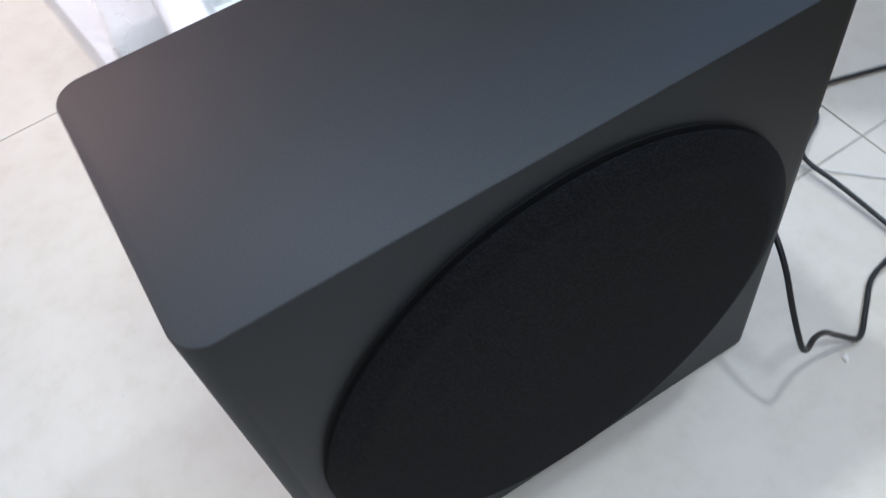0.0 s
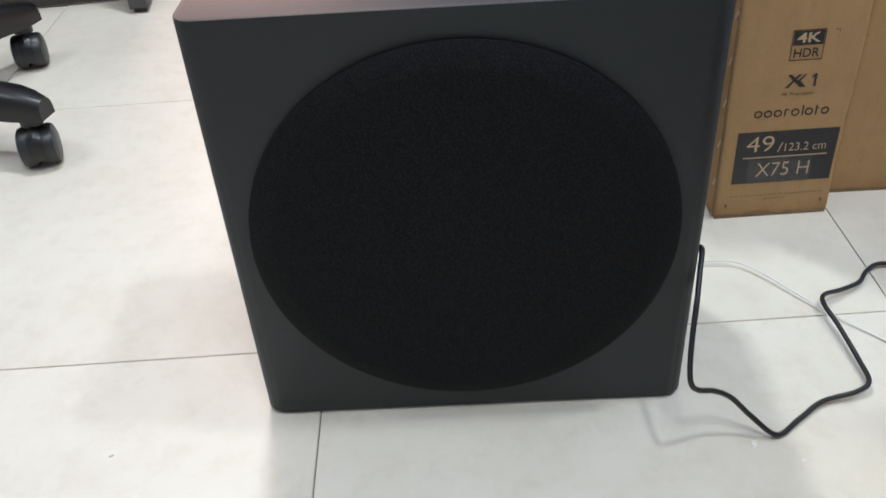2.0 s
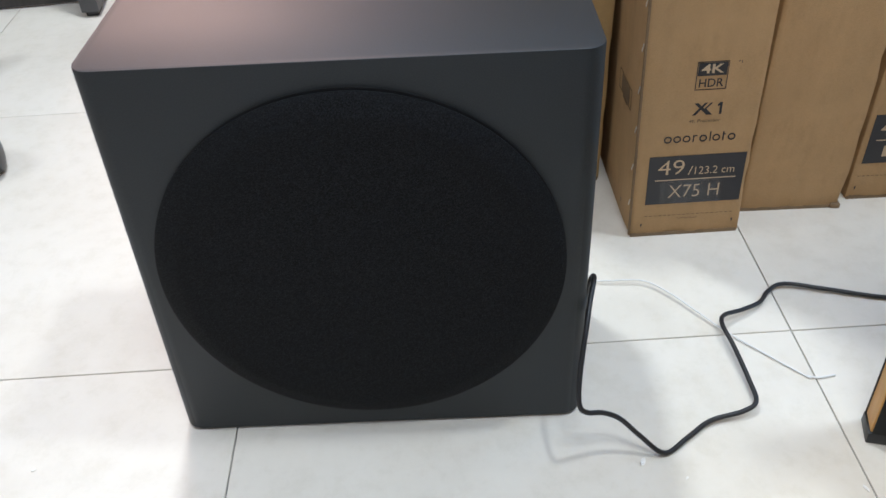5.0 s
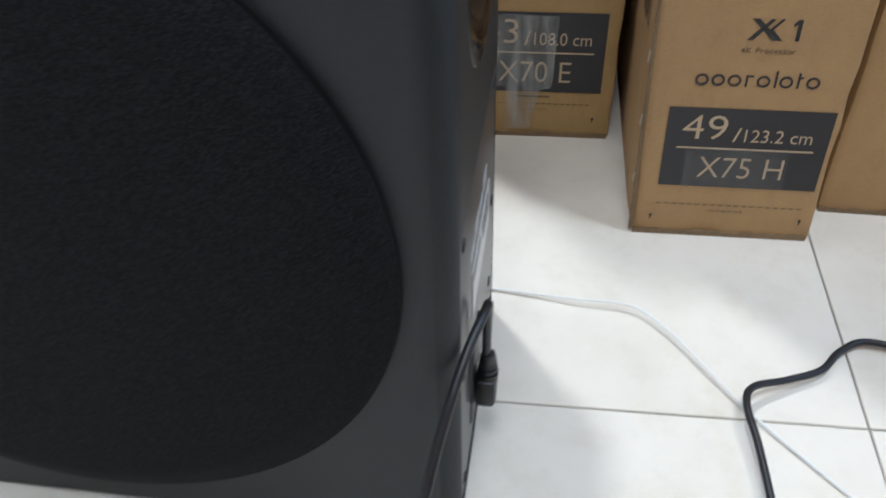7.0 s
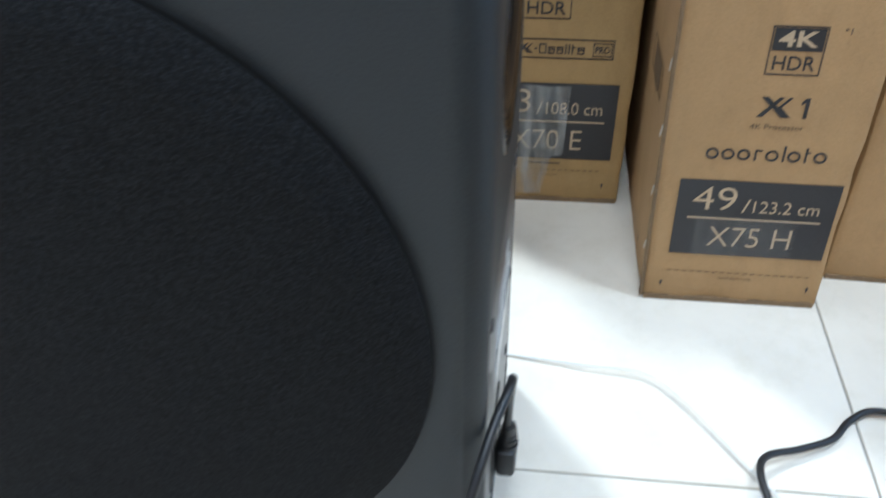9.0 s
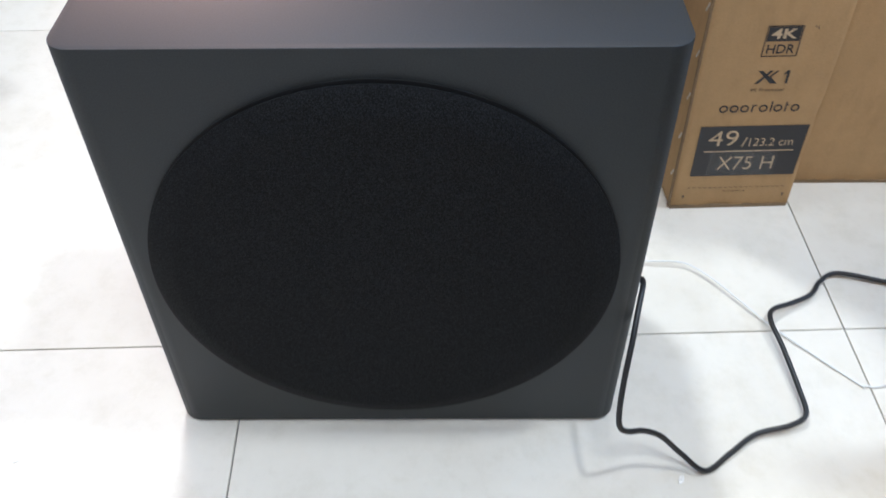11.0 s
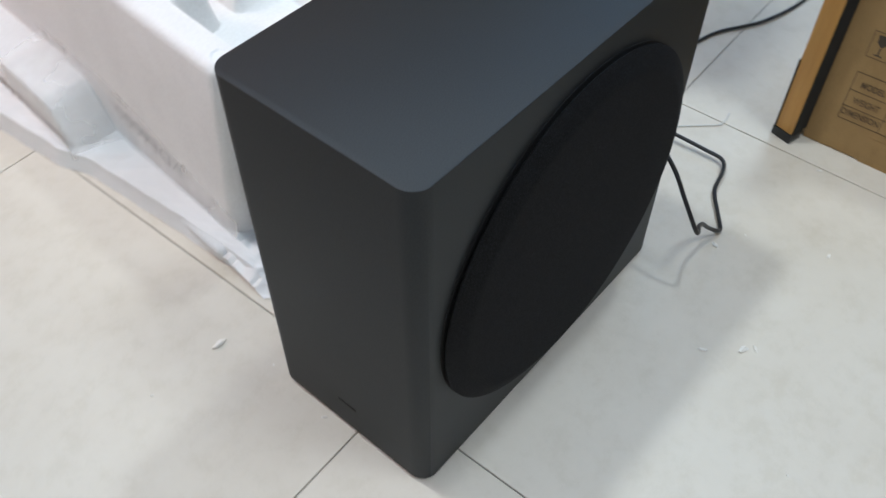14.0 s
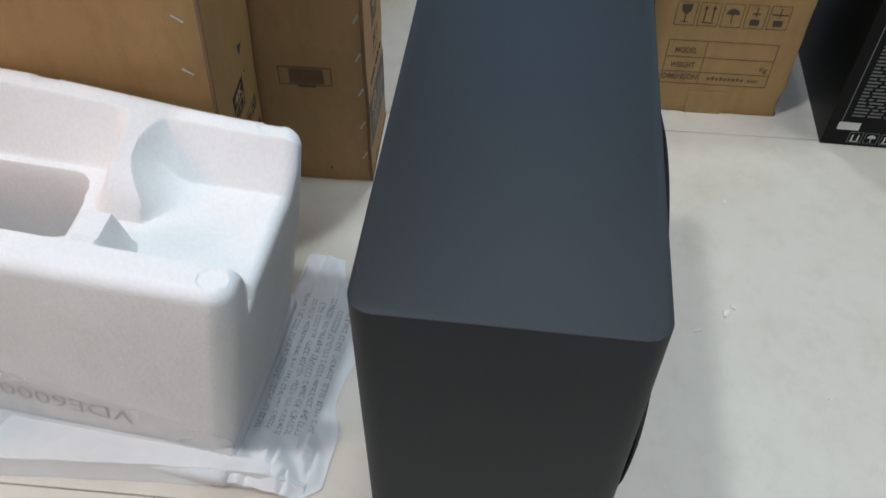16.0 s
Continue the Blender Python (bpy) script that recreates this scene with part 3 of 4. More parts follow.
def size_label(c, m, x0, x1, y0, y1, big, small, code):
    w, h = x1 - x0, y1 - y0
    b = part("size_panel", patch(m, x0, x1, y0, y1), INK, c, "black printed size panel with bare lettering")
    part("lettering", lettering(big, h * 0.30, at2(m, x0 + w * 0.10, y0 + h * 0.62), w * 0.27, -0.012), BARE, b)
    part("lettering", lettering("/", h * 0.17, at2(m, x0 + w * 0.415, y0 + h * 0.605), w * 0.045), BARE, b)
    part("lettering", lettering(small, h * 0.155, at2(m, x0 + w * 0.485, y0 + h * 0.605), w * 0.41, -0.010), BARE, b)
    part("rule", patch(m, x0 + w * 0.08, x0 + w * 0.92, y0 + h * 0.50, y0 + h * 0.518, 0.0003), BARE, b)
    part("lettering", lettering(code, h * 0.27, at2(m, x0 + w * 0.235, y0 + h * 0.13), w * 0.53, -0.014), BARE, b)


def clamp_line(c, m, x0, x1, y, text_x):
    n = 19
    step = (x1 - x0) / n
    part("dashed_line", join(*[patch(m, x0 + i * step, x0 + (i + 0.62) * step, y, y + 0.0008) for i in range(n)]), INK_BROWN, c)
    part("lettering", lettering("CLAMP BELOW LINE", 0.0021, at2(m, text_x, y - 0.0062, 0.0003), 0.026), INK_BROWN, c)


def arrow_mark(c, m, x, y):
    part("arrow_mark", poly(m, [(x - 0.0012, y + 0.003), (x, y - 0.003), (x + 0.0013, y + 0.003), (x + 0.0004, y + 0.0036)]), INK, c)


def staples(c, m, pts, turn):
    for x, y in pts:
        mm = at2(m, x, y, 0.0) @ Matrix.Rotation(radians(turn), 4, "Z")
        st = box_bm(-0.0065, 0.0065, -0.0012, 0.0012, 0.0002, 0.0011, 0.0004)
        st.transform(mm)
        part("staple", st, STEEL, c)


# carton for a 49 inch set
LEAN, SWAY = 0.0115, -0.019
c49 = carton((0.3017, 0.2892, 0), 0.1388, 1.12, 0.80, KRAFT, "tall kraft cardboard carton printed with a 49 inch size panel", LEAN, 1.8, seed=3, side_lean=SWAY)
m = front_frame(LEAN, SWAY) @ Matrix.Translation((0.002, 0.0015, 0)) @ Matrix.Diagonal((0.984, 0.975, 1, 1))
badge_4k(c49, m, 0.0585, 0.0945, 0.2090, 0.2450)
mx = m @ Matrix.Translation((0.0025, 0.0038, 0))
part("logo_mark", join(poly(mx, [(0.058, 0.188), (0.063, 0.188), (0.079, 0.172), (0.0735, 0.172)]), poly(mx, [(0.0705, 0.188), (0.0735, 0.188), (0.061, 0.172), (0.057, 0.172)]),
                         poly(mx, [(0.0775, 0.188), (0.0795, 0.188), (0.073, 0.180), (0.0805, 0.172), (0.0782, 0.172), (0.0705, 0.180)])), INK, c49, "black crossed-stroke logo shape")
part("logo_bar", join(patch(mx, 0.0885, 0.0912, 0.172, 0.188), poly(mx, [(0.0855, 0.1845), (0.0885, 0.188), (0.0885, 0.1845), (0.0860, 0.1825)])), INK, c49)
part("lettering", lettering("4K Processor", 0.0042, at2(m, 0.0567, 0.1660, 0.0003), 0.037), INK_BROWN, c49)
mx = m @ Matrix.Translation((0.0012, -0.0015, 0))
x = 0.0285
for w_, h_ in ((0.0095, 0.0095), (0.0095, 0.0095), (0.0105, 0.0145), (0.006, 0.0095), (0.0105, 0.0095), (0.0016, 0.0135), (0.0105, 0.0145), (0.0045, 0.0125), (0.009, 0.0092)):
    if w_ > 0.007:
        ring = lathe([(0.0047, 0.0), (0.0047, 0.0004), (0.0031, 0.0004), (0.0031, 0.0)], 24, cap=False)
        ring.transform(mx @ Matrix.Translation((x + 0.0047, 0.1452, 0)))
        bm = ring
    else:
        bm = patch(mx, x, x + 0.0016, 0.1405, 0.1405 + h_)
        if w_ > 0.002:
            bm = join(bm, patch(mx, x + 0.0016, x + w_ - 0.0008, 0.1484, 0.1498))
    part("wordmark_shape", bm, INK, c49, "rounded black shape of a printed wordmark")
    x += w_ + 0.0017
size_label(c49, m, 0.0150, 0.1332, 0.0487, 0.1202, "49", "123.2 cm", "X75 H")
clamp_line(c49, m, 0.0156, 0.1297, 0.030, 0.057)
arrow_mark(c49, m, 0.0125, 0.0155)
arrow_mark(c49, m, 0.1285, 0.0165)
part("lettering", lettering("*1", 0.0042, at2(m, 0.1040, 0.2405), 0.0048), INK, c49)

part("clear_tape", patch(m, 0.032, 0.108, 0.049, 0.086, 0.0008, 0.0002), TAPE, c49, "strip of clear packing tape")
part("side_seam", warp(box_bm(-0.0012, 0.0014, -0.0019, 0.0022, 0.004, 0.795, 0.0006, 12), lambda x, y, z: (x + SWAY * z, y - LEAN * z + 0.0008 * math.sin(z * 37), z)), KRAFT_EDGE, c49, "rough brown edge of the overlapping side seam")
side = Matrix(((0, SWAY, -1, -0.0005), (-1, -LEAN, 0, 0), (0, 1, 0, 0), (0, 0, 0, 1)))
staples(c49, side, [(-0.007, 0.05 + 0.052 * k) for k in range(14)], 62)
part("stamp_frame", outline(side, -0.104, -0.040, 0.160, 0.187, 0.0012), INK_BROWN, c49, "faint printed stamp on the side")
part("stamp_block", join(patch(side, -0.091, -0.050, 0.163, 0.184), patch(side, -0.082, -0.060, 0.157, 0.160)), INK_BROWN, c49)
arrow_mark(c49, side, -0.052, 0.022)

# carton for a 43 inch set, standing further back
LEAN2, SWAY2 = 0.046, 0.0014
c43 = carton((0.1337, 0.4152, 0), 0.151, 1.0, 0.74, KRAFT_TAN, "tall kraft cardboard carton printed with a 43 inch size panel", LEAN2, 2.5, seed=11, side_lean=SWAY2)
m = front_frame(LEAN2, SWAY2) @ Matrix.Translation((0.0145, -0.005, 0))
badge_4k(c43, m, 0.0385, 0.0785, 0.190, 0.228)
b = part("badge_frame", outline(m, 0.0055, 0.1165, 0.1545, 0.1725, 0.0009), INK, c43, "long outlined badge")
part("badge_block", patch(m, 0.0065, 0.0345, 0.1555, 0.1715), INK, b)
part("lettering", lettering("4K", 0.009, at2(m, 0.010, 0.159), 0.021, 0.03), BARE, b)
y = 0.1588
part("logo_mark", join(poly(m, [(0.0375, y + 0.0090), (0.0402, y + 0.0090), (0.0478, y), (0.0449, y)]), poly(m, [(0.0436, y + 0.0090), (0.0452, y + 0.0090), (0.0388, y), (0.0370, y)]),
                       poly(m, [(0.0478, y + 0.0090), (0.0490, y + 0.0090), (0.0453, y + 0.0045), (0.0496, y), (0.0483, y), (0.0440, y + 0.0045)])), INK, b, "black crossed-stroke logo shape")
part("wordmark_shape", patch(m, 0.0508, 0.0530, y + 0.0040, y + 0.0052), INK, b)
x = 0.0545
for w_, tall in ((0.0062, 0.0092), (0.0056, 0.0066), (0.0056, 0.0066), (0.0013, 0.0092), (0.0013, 0.0092), (0.0034, 0.0088), (0.0058, 0.0066)):
    if w_ > 0.005:
        bm = outline(m, x, x + w_, y, y + tall, 0.0011)
        bm = join(bm, patch(m, x + 0.0011, x + w_ - 0.0011, y + tall * 0.5, y + tall * 0.5 + 0.0010)) if tall < 0.008 else bm
    else:
        bm = patch(m, x, x + 0.0012, y, y + tall)
        bm = join(bm, patch(m, x + 0.0012, x + w_, y + 0.0056, y + 0.0066)) if w_ > 0.002 else bm
    part("wordmark_shape", bm, INK, b, "angular black shape of a printed wordmark")
    x += w_ + 0.0014
part("badge_frame", outline(m, 0.0992, 0.1148, 0.1572, 0.1695, 0.0007), INK, b)
part("lettering", lettering("PRO", 0.0058, at2(m, 0.1010, 0.1605, 0.0002), 0.0120, 0.03), INK, b)
size_label(c43, m, 0.0065, 0.1250, 0.0535, 0.1310, "43", "108.0 cm", "X70 E")
part("lettering", lettering("*1", 0.0040, at2(m, 0.0875, 0.2235), 0.0045), INK, c43)
clamp_line(c43, m, 0.012, 0.118, 0.0405, 0.052)
part("print_bar", patch(m, 0.050, 0.080, 0.0475, 0.0495), INK_BROWN, c43)
arrow_mark(c43, m, 0.120, 0.024)
part("tick_mark", join(poly(m, [(0.079, 0.2665), (0.0825, 0.2665), (0.0835, 0.2585), (0.0915, 0.264), (0.094, 0.2625), (0.0825, 0.2535)]), patch(m, 0.0838, 0.0905, 0.2585, 0.2625)), INK_BLUE, c43, "small blue marker tick")
part("clear_tape", poly(m, [(0.030, 0.130), (0.084, 0.128), (0.082, 0.058), (0.071, 0.056), (0.064, 0.014), (0.040, 0.013), (0.041, 0.058), (0.016, 0.060), (0.017, 0.078), (0.029, 0.080)], 0.0008, 0.0002), TAPE_CRUMPLED, c43, "crumpled patch of clear packing tape")
side = Matrix(((0, SWAY2, -1, -0.0005), (-1, -LEAN2, 0, 0), (0, 1, 0, 0), (0, 0, 0, 1)))
staples(c43, side, [(-0.020, 0.06 + 0.06 * k) for k in range(11)], -35)
part("side_seam", warp(box_bm(-0.0012, 0.0014, -0.0019, 0.0022, 0.004, 0.735, 0.0006, 12), lambda x, y, z: (x + SWAY2 * z, y - LEAN2 * z, z)), KRAFT_EDGE, c43, "rough brown edge of the overlapping side seam")

# plain carton and its neighbour
c_plain = carton((0.4535, 0.3335, 0), 0.131, 1.05, 0.82, KRAFT, "plain kraft cardboard carton with a frayed bottom edge", 0.02, 0.0, seed=23)
part("torn_corner", warp(box_bm(0.119, 0.1315, -0.0035, 0.012, 0.0, 0.0065, 0.0012, 3), lambda x, y, z: (x + 0.002 * math.sin(y * 300), y, max(0, z + 0.003 * noise.noise(Vector((x * 160, y * 160, 4)))))), KRAFT_EDGE, c_plain, "torn board corner")
c_lab = carton((0.597, 0.3502, 0), 0.128, 1.0, 0.78, KRAFT, "kraft cardboard carton with a black printed panel", 0.03, 0.6, seed=31)
m = front_frame(0.03)
b = part("size_panel", patch(m, 0.008, 0.120, 0.056, 0.128), INK, c_lab, "black printed size panel")
part("lettering", lettering("4", 0.022, at2(m, 0.019, 0.098), 0.013), BARE, b)
part("rule", patch(m, 0.017, 0.110, 0.090, 0.0915, 0.0003), BARE, b)
part("print_bar", patch(m, 0.030, 0.095, 0.066, 0.082, 0.0003), BARE, b)
clamp_line(c_lab, m, 0.008, 0.118, 0.036, 0.05)
arrow_mark(c_lab, m, 0.009, 0.017)

# black carton with white edges beside them
b_w = thing("product_box", (0.739, 0.290, 0), "black and white printed product box on the tiles", "box", turn=10)
part("shell", box_bm(0, 0.26, 0, 0.10, 0, 0.34, 0.0015), WHITE_BOARD, b_w)
part("side_print", box_bm(-0.0006, 0.0, 0.012, 0.092, 0.010, 0.335), BOX_BLACK, b_w, "black printed side")
part("front_print", box_bm(0.020, 0.255, -0.0006, 0.0, 0.022, 0.335), BOX_BLACK, b_w, "black printed front")
for k in range(6):
    part("print_bar", box_bm(-0.0011, -0.0005, 0.02, 0.07 - 0.006 * (k % 3), 0.05 + 0.012 * k, 0.0545 + 0.012 * k), GREY_PRINT, b_w)

# carton with the handling marks, the wooden board leaning by it, and the black box
c_mark = carton((0.5025, -0.2577, 0), 0.30, 0.203, 0.44, KRAFT_TAN, "kraft cardboard carton with printed handling marks and a blank table", 0.0, 1.75, seed=41)
wf = Matrix(((0, 0, -1, -0.0006), (-1, 0, 0, 0.203), (0, 1, 0, 0), (0, 0, 0, 1)))
ty = (0.0507, 0.0706, 0.0948, 0.1225)
tx0, txm, tx1 = 0.0305, 0.0815, 0.1755
tab = part("printed_table", join(outline(wf, tx0, tx1, ty[0], ty[3], 0.0009), patch(wf, tx0, tx1, ty[1], ty[1] + 0.0009), patch(wf, tx0, tx1, ty[2], ty[2] + 0.0009), patch(wf, txm, txm + 0.0009, ty[0], ty[3])), INK_BROWN, c_mark, "thin brown printed table")
for word, row, w_ in (("MODEL", 2, 0.029), ("WEIGHT", 1, 0.033), ("DIMENSION", 0, 0.047)):
    part("lettering", lettering(word, 0.0088, at2(wf, (tx0 + txm) / 2 - w_ / 2, ty[row] + 0.0075, 0.0002), w_, 0.02), INK_BROWN, tab)
part("lettering", lettering("Kg", 0.0078, at2(wf, 0.160, ty[1] + 0.0065, 0.0002), 0.010), INK_BROWN, tab)
for k in range(9):
    x0 = 0.094 + 0.0056 * k
    part("print_bar", patch(wf, x0, x0 + 0.0038, ty[0] + 0.008, ty[0] + 0.0125 + 0.0012 * (k % 2)), INK_BROWN, tab)
part("lettering", lettering("mm", 0.0075, at2(wf, 0.149, ty[0] + 0.007, 0.0002), 0.014), INK_BROWN, tab)
wf = wf @ Matrix.Translation((0, -0.0045, 0))
for k in range(5):
    x0 = 0.0305 + 0.0298 * k
    f = part("handling_mark", outline(wf, x0, x0 + 0.026, 0.150, 0.186, 0.0008), INK_BROWN, c_mark, "small printed handling pictogram")
    cx = x0 + 0.013
    if k == 0:
        s = [poly(wf, [(cx - 0.007, 0.182), (cx - 0.006, 0.172), (cx, 0.166), (cx + 0.006, 0.172), (cx + 0.007, 0.182)]), patch(wf, cx - 0.0008, cx + 0.0008, 0.156, 0.166), patch(wf, cx - 0.005, cx + 0.005, 0.1545, 0.156)]
    elif k == 1:
        s = [patch(wf, cx - 0.006, cx - 0.0045, 0.158, 0.178), patch(wf, cx + 0.0045, cx + 0.006, 0.158, 0.178), poly(wf, [(cx - 0.008, 0.176), (cx - 0.0025, 0.176), (cx - 0.00525, 0.182)]), poly(wf, [(cx + 0.0025, 0.176), (cx + 0.008, 0.176), (cx + 0.00525, 0.182)]), patch(wf, cx - 0.008, cx + 0.008, 0.155, 0.1562)]
    elif k == 2:
        s = [poly(wf, [(cx - 0.009, 0.170), (cx - 0.006, 0.176), (cx, 0.179), (cx + 0.006, 0.176), (cx + 0.009, 0.170)]), patch(wf, cx - 0.0006, cx + 0.0006, 0.156, 0.170)]
    else:
        s = [patch(wf, cx - 0.006, cx + 0.006, 0.155, 0.164), patch(wf, cx - 0.0006, cx + 0.0006, 0.168, 0.182), patch(wf, cx - 0.005 * (k - 2), cx + 0.005 * (k - 2), 0.172, 0.1735)]
    part("pictogram", join(*s), INK_UMBER, f)
part("clear_tape", patch(wf, 0.075, 0.125, 0.0, 0.045, 0.0004, 0.0002), KRAFT_TAN, c_mark, "strip of brown packing tape")

board = thing("wooden_board", (0.4690, -0.0425, 0), "ochre wooden board on black rubber feet beside a carton", "board", turn=-14)
part("panel", box_bm(0.002, 0.34, -0.0045, 0.0215, 0.013, 0.62, 0.002), OCHRE, board)
part("edge_strip", box_bm(0.0010, 0.004, 0.0203, 0.0224, 0.013, 0.12, 0.0005), BLACK, board, "dark strip along the edge")
# black sheet on this side stands in for the shaded gap by the carton
part("shade_sheet", box_bm(0.004, 0.338, -0.0063, -0.0043, 0.014, 0.615, 0.0003), BADGE_AND_SHADE, board, "black sheet standing in for shade beside the board")
for fx in (0.0, 0.31):
    part("rubber_foot", box_bm(fx + 0.0004, fx + 0.024, -0.0066, 0.0232, 0.0, 0.0135, 0.0012), BLACK, board)

k_box = thing("black_box", (0.4547, -0.3132, 0), "glossy black printed carton with white text bars and handling marks", "carton")
part("shell", box_bm(0, 0.32, -0.42, 0, 0, 0.46, 0.0015), BOX_BLACK, k_box)
wf = Matrix(((0, 0, -1, -0.0002), (-1, 0, 0, 0), (0, 1, 0, 0), (0, 0, 0, 1)))
rng = random.Random(5)
lines = []
for r in range(46):
    y = 0.052 + 0.0056 * r
    x = 0.026
    for w_ in range(rng.randint(3, 6)):
        l_ = rng.uniform(0.006, 0.02)
        lines.append(patch(wf, x, x + l_, y, y + 0.0025))
        x += l_ + 0.004
part("small_print", join(*lines), GREY_PRINT, k_box, "rows of small grey print bars")
part("rule", patch(wf, 0.016, 0.0172, 0.040, 0.40), GREY_PRINT, k_box)
part("white_sticker", patch(wf, 0.014, 0.043, 0.028, 0.041), WHITE_BOARD, k_box)
part("pink_mark", patch(wf, 0.018, 0.028, 0.212, 0.224), PINK_PRINT, k_box)
for k in range(4):
    x0 = 0.034 + 0.0215 * k
    f = part("handling_mark", outline(wf, x0, x0 + 0.0185, 0.006, 0.025, 0.0008), GREY_PRINT, k_box)
    cx = x0 + 0.0092
    s = [poly(wf, [(cx - 0.006, 0.016), (cx - 0.004, 0.020), (cx, 0.0215), (cx + 0.004, 0.020), (cx + 0.006, 0.016)]), patch(wf, cx - 0.0006, cx + 0.0006, 0.009, 0.016)] if k % 2 else \
        [patch(wf, cx - 0.005, cx - 0.003, 0.010, 0.020), patch(wf, cx + 0.003, cx + 0.005, 0.010, 0.020), patch(wf, cx - 0.006, cx + 0.006, 0.008, 0.0092)]
    part("pictogram", join(*s), WHITE_BOARD, f)


# ---- packing foam in its film ----
FOAM_AT = pose(-0.119, 0.3165, 0, 0, 0, -4.5)
FW, FL = 0.212, 0.62


def step(e0, e1, x):
    t = max(0.0, min(1.0, (x - e0) / (e1 - e0)))
    return t * t * (3 - 2 * t)


def inside(x, a, b, soft):
    return step(a - soft, a + soft, x) * (1 - step(b - soft, b + soft, x))


def foam_height(v, u):
    """Height of the tray at v across it and u along it: a thick front rail, a shallow recess with a dished rest, a higher back rail."""
    k = v / FW
    top = 0.279 + 0.002 * k + 0.024 * k * step(0.02, 0.32, u)
    front = 1 - step(0.034, 0.046, v)
    back = max(0.0, min(1.0, (v - 0.158) / 0.030))
    low = 0.226 + 0.010 * step(0.05, 0.16, v)
    h = low
    # rounded rest standing out from the back rail, hollowed on the side towards the end of the tray
    if v > 0.100:
        crown = low + (top - 0.003 - low) * math.sqrt(max(0.0, 1 - max(0.0, (0.188 - v) / 0.084) ** 2.6))
        foot = min(0.122, 0.098 + 16 * (v - 0.145) ** 2)
        rim = max(foot + 0.006, 0.142 - 11 * (v - 0.150) ** 2)
        bowl = max(0.0, min(1.0, (u - foot) / (rim - foot))) ** 1.6
        h = max(h, low + (crown - low) * bowl * (1 - step(0.156, 0.178, u)))
    h += (top - h) * back
    # lug on the front rail, sloping down to the long slot
    h += (top - 0.003 - h) * step(0.118, 0.128, u) * (1 - step(0.150, 0.188, u)) * (1 - step(0.070, 0.086, v))
    # long slot with rounded corners
    r = 0.016
    a, b = r - (u - 0.186 - 0.12 * (v - 0.06)), r - min(v - 0.052, 0.147 - v)
    gap = math.hypot(max(0.0, a), max(0.0, b)) - r if a > 0 or b > 0 else -r
    h += (0.105 - h) * (1 - step(-0.003, 0.003, gap)) * (1 - step(0.50, 0.51, u))
    h += (top - h) * front
    # groove where the rail ends
    groove = inside(v, 0.040, 0.058, 0.005) * (1 - step(0.004, 0.020, u))
    h += min(0.0, 0.212 - h) * groove
    # pads pressed into the rails
    for pu, pv in ((0.0190, 0.0205), (0.030, 0.202), (0.250, 0.205), (0.33, 0.022)):
        h -= 0.0014 * (1 - step(0.0115, 0.0130, math.hypot(u - pu, (v - pv) * 1.2)))
    # rounded outer rims
    d = min(v, FW - v, u, FL - u)
    r = 0.014
    if d < r:
        h -= r - math.sqrt(max(0.0, r * r - (r - d) ** 2))
    return h


def foam_bm():
    nv, nu = 190, 280
    bm = bmesh.new()
    grid = []
    for i in range(nu + 1):
        u = FL * (i / nu) ** 1.25
        grid.append([bm.verts.new((FW * j / nv, u, foam_height(FW * j / nv, u))) for j in range(nv + 1)])
    for i in range(nu):
        for j in range(nv):
            bm.faces.new((grid[i][j], grid[i][j + 1], grid[i + 1][j + 1], grid[i + 1][j]))
    rim = [grid[0][j] for j in range(nv + 1)] + [grid[i][nv] for i in range(1, nu + 1)] + [grid[nu][j] for j in range(nv - 1, -1, -1)] + [grid[i][0] for i in range(nu - 1, 0, -1)]
    lower = []
    for z in (0.2, 0.12, 0.05, 0.004):
        row = [bm.verts.new((v.co.x, v.co.y, z)) for v in rim]
        above = lower[-1] if lower else rim
        for k in range(len(rim)):
            bm.faces.new((above[k], row[k], row[(k + 1) % len(rim)], above[(k + 1) % len(rim)]))
        lower.append(row)
    bm.faces.new(lower[-1])
    for v in bm.verts:
        v.co.y += 0.046 * max(0.0, 1 - v.co.z / 0.25) * max(0.0, 1 - v.co.y / 0.30)
    rc = 0.022
    for v in bm.verts:
        lo = 0.046 * max(0.0, 1 - v.co.z / 0.25) / (1 if v.co.z < 0.25 else 1e9)
        a, b = min(v.co.x, FW - v.co.x), min(v.co.y - lo, FL - v.co.y)
        if a < rc and b < rc and math.hypot(rc - a, rc - b) > 0:
            k = max(rc - a, rc - b) / math.hypot(rc - a, rc - b)
            na, nb = rc - (rc - a) * k, rc - (rc - b) * k
            v.co.x = na if v.co.x < FW / 2 else FW - na
            v.co.y = nb + lo if v.co.y < FL / 2 else FL - nb
    bm.normal_update()
    return bm


foam = tagged(part("packing_foam", foam_bm(), FOAM), "white moulded polystyrene packing tray lying on milky film", "packing foam")
foam.matrix_world = FOAM_AT @ pose(0, 0, 0.004)
foot = box_bm(-0.030, FW - 0.004, 0.040, FL + 0.03, -0.0035, 0.018, 0.007, 0, 3)
part("foam_flange", foot, FOAM, foam, "low flange round the foot of the tray")
ramp_block = warp(box_bm(-0.060, 0.002, 0.29, FL + 0.02, -0.0035, 0.080, 0.006, 6), lambda x, y, z: (x, y + 0.7 * z * max(0.0, 1 - (y - 0.29) / 0.33), z))
part("foam_step", ramp_block, FOAM, foam, "raised outer step of the tray")
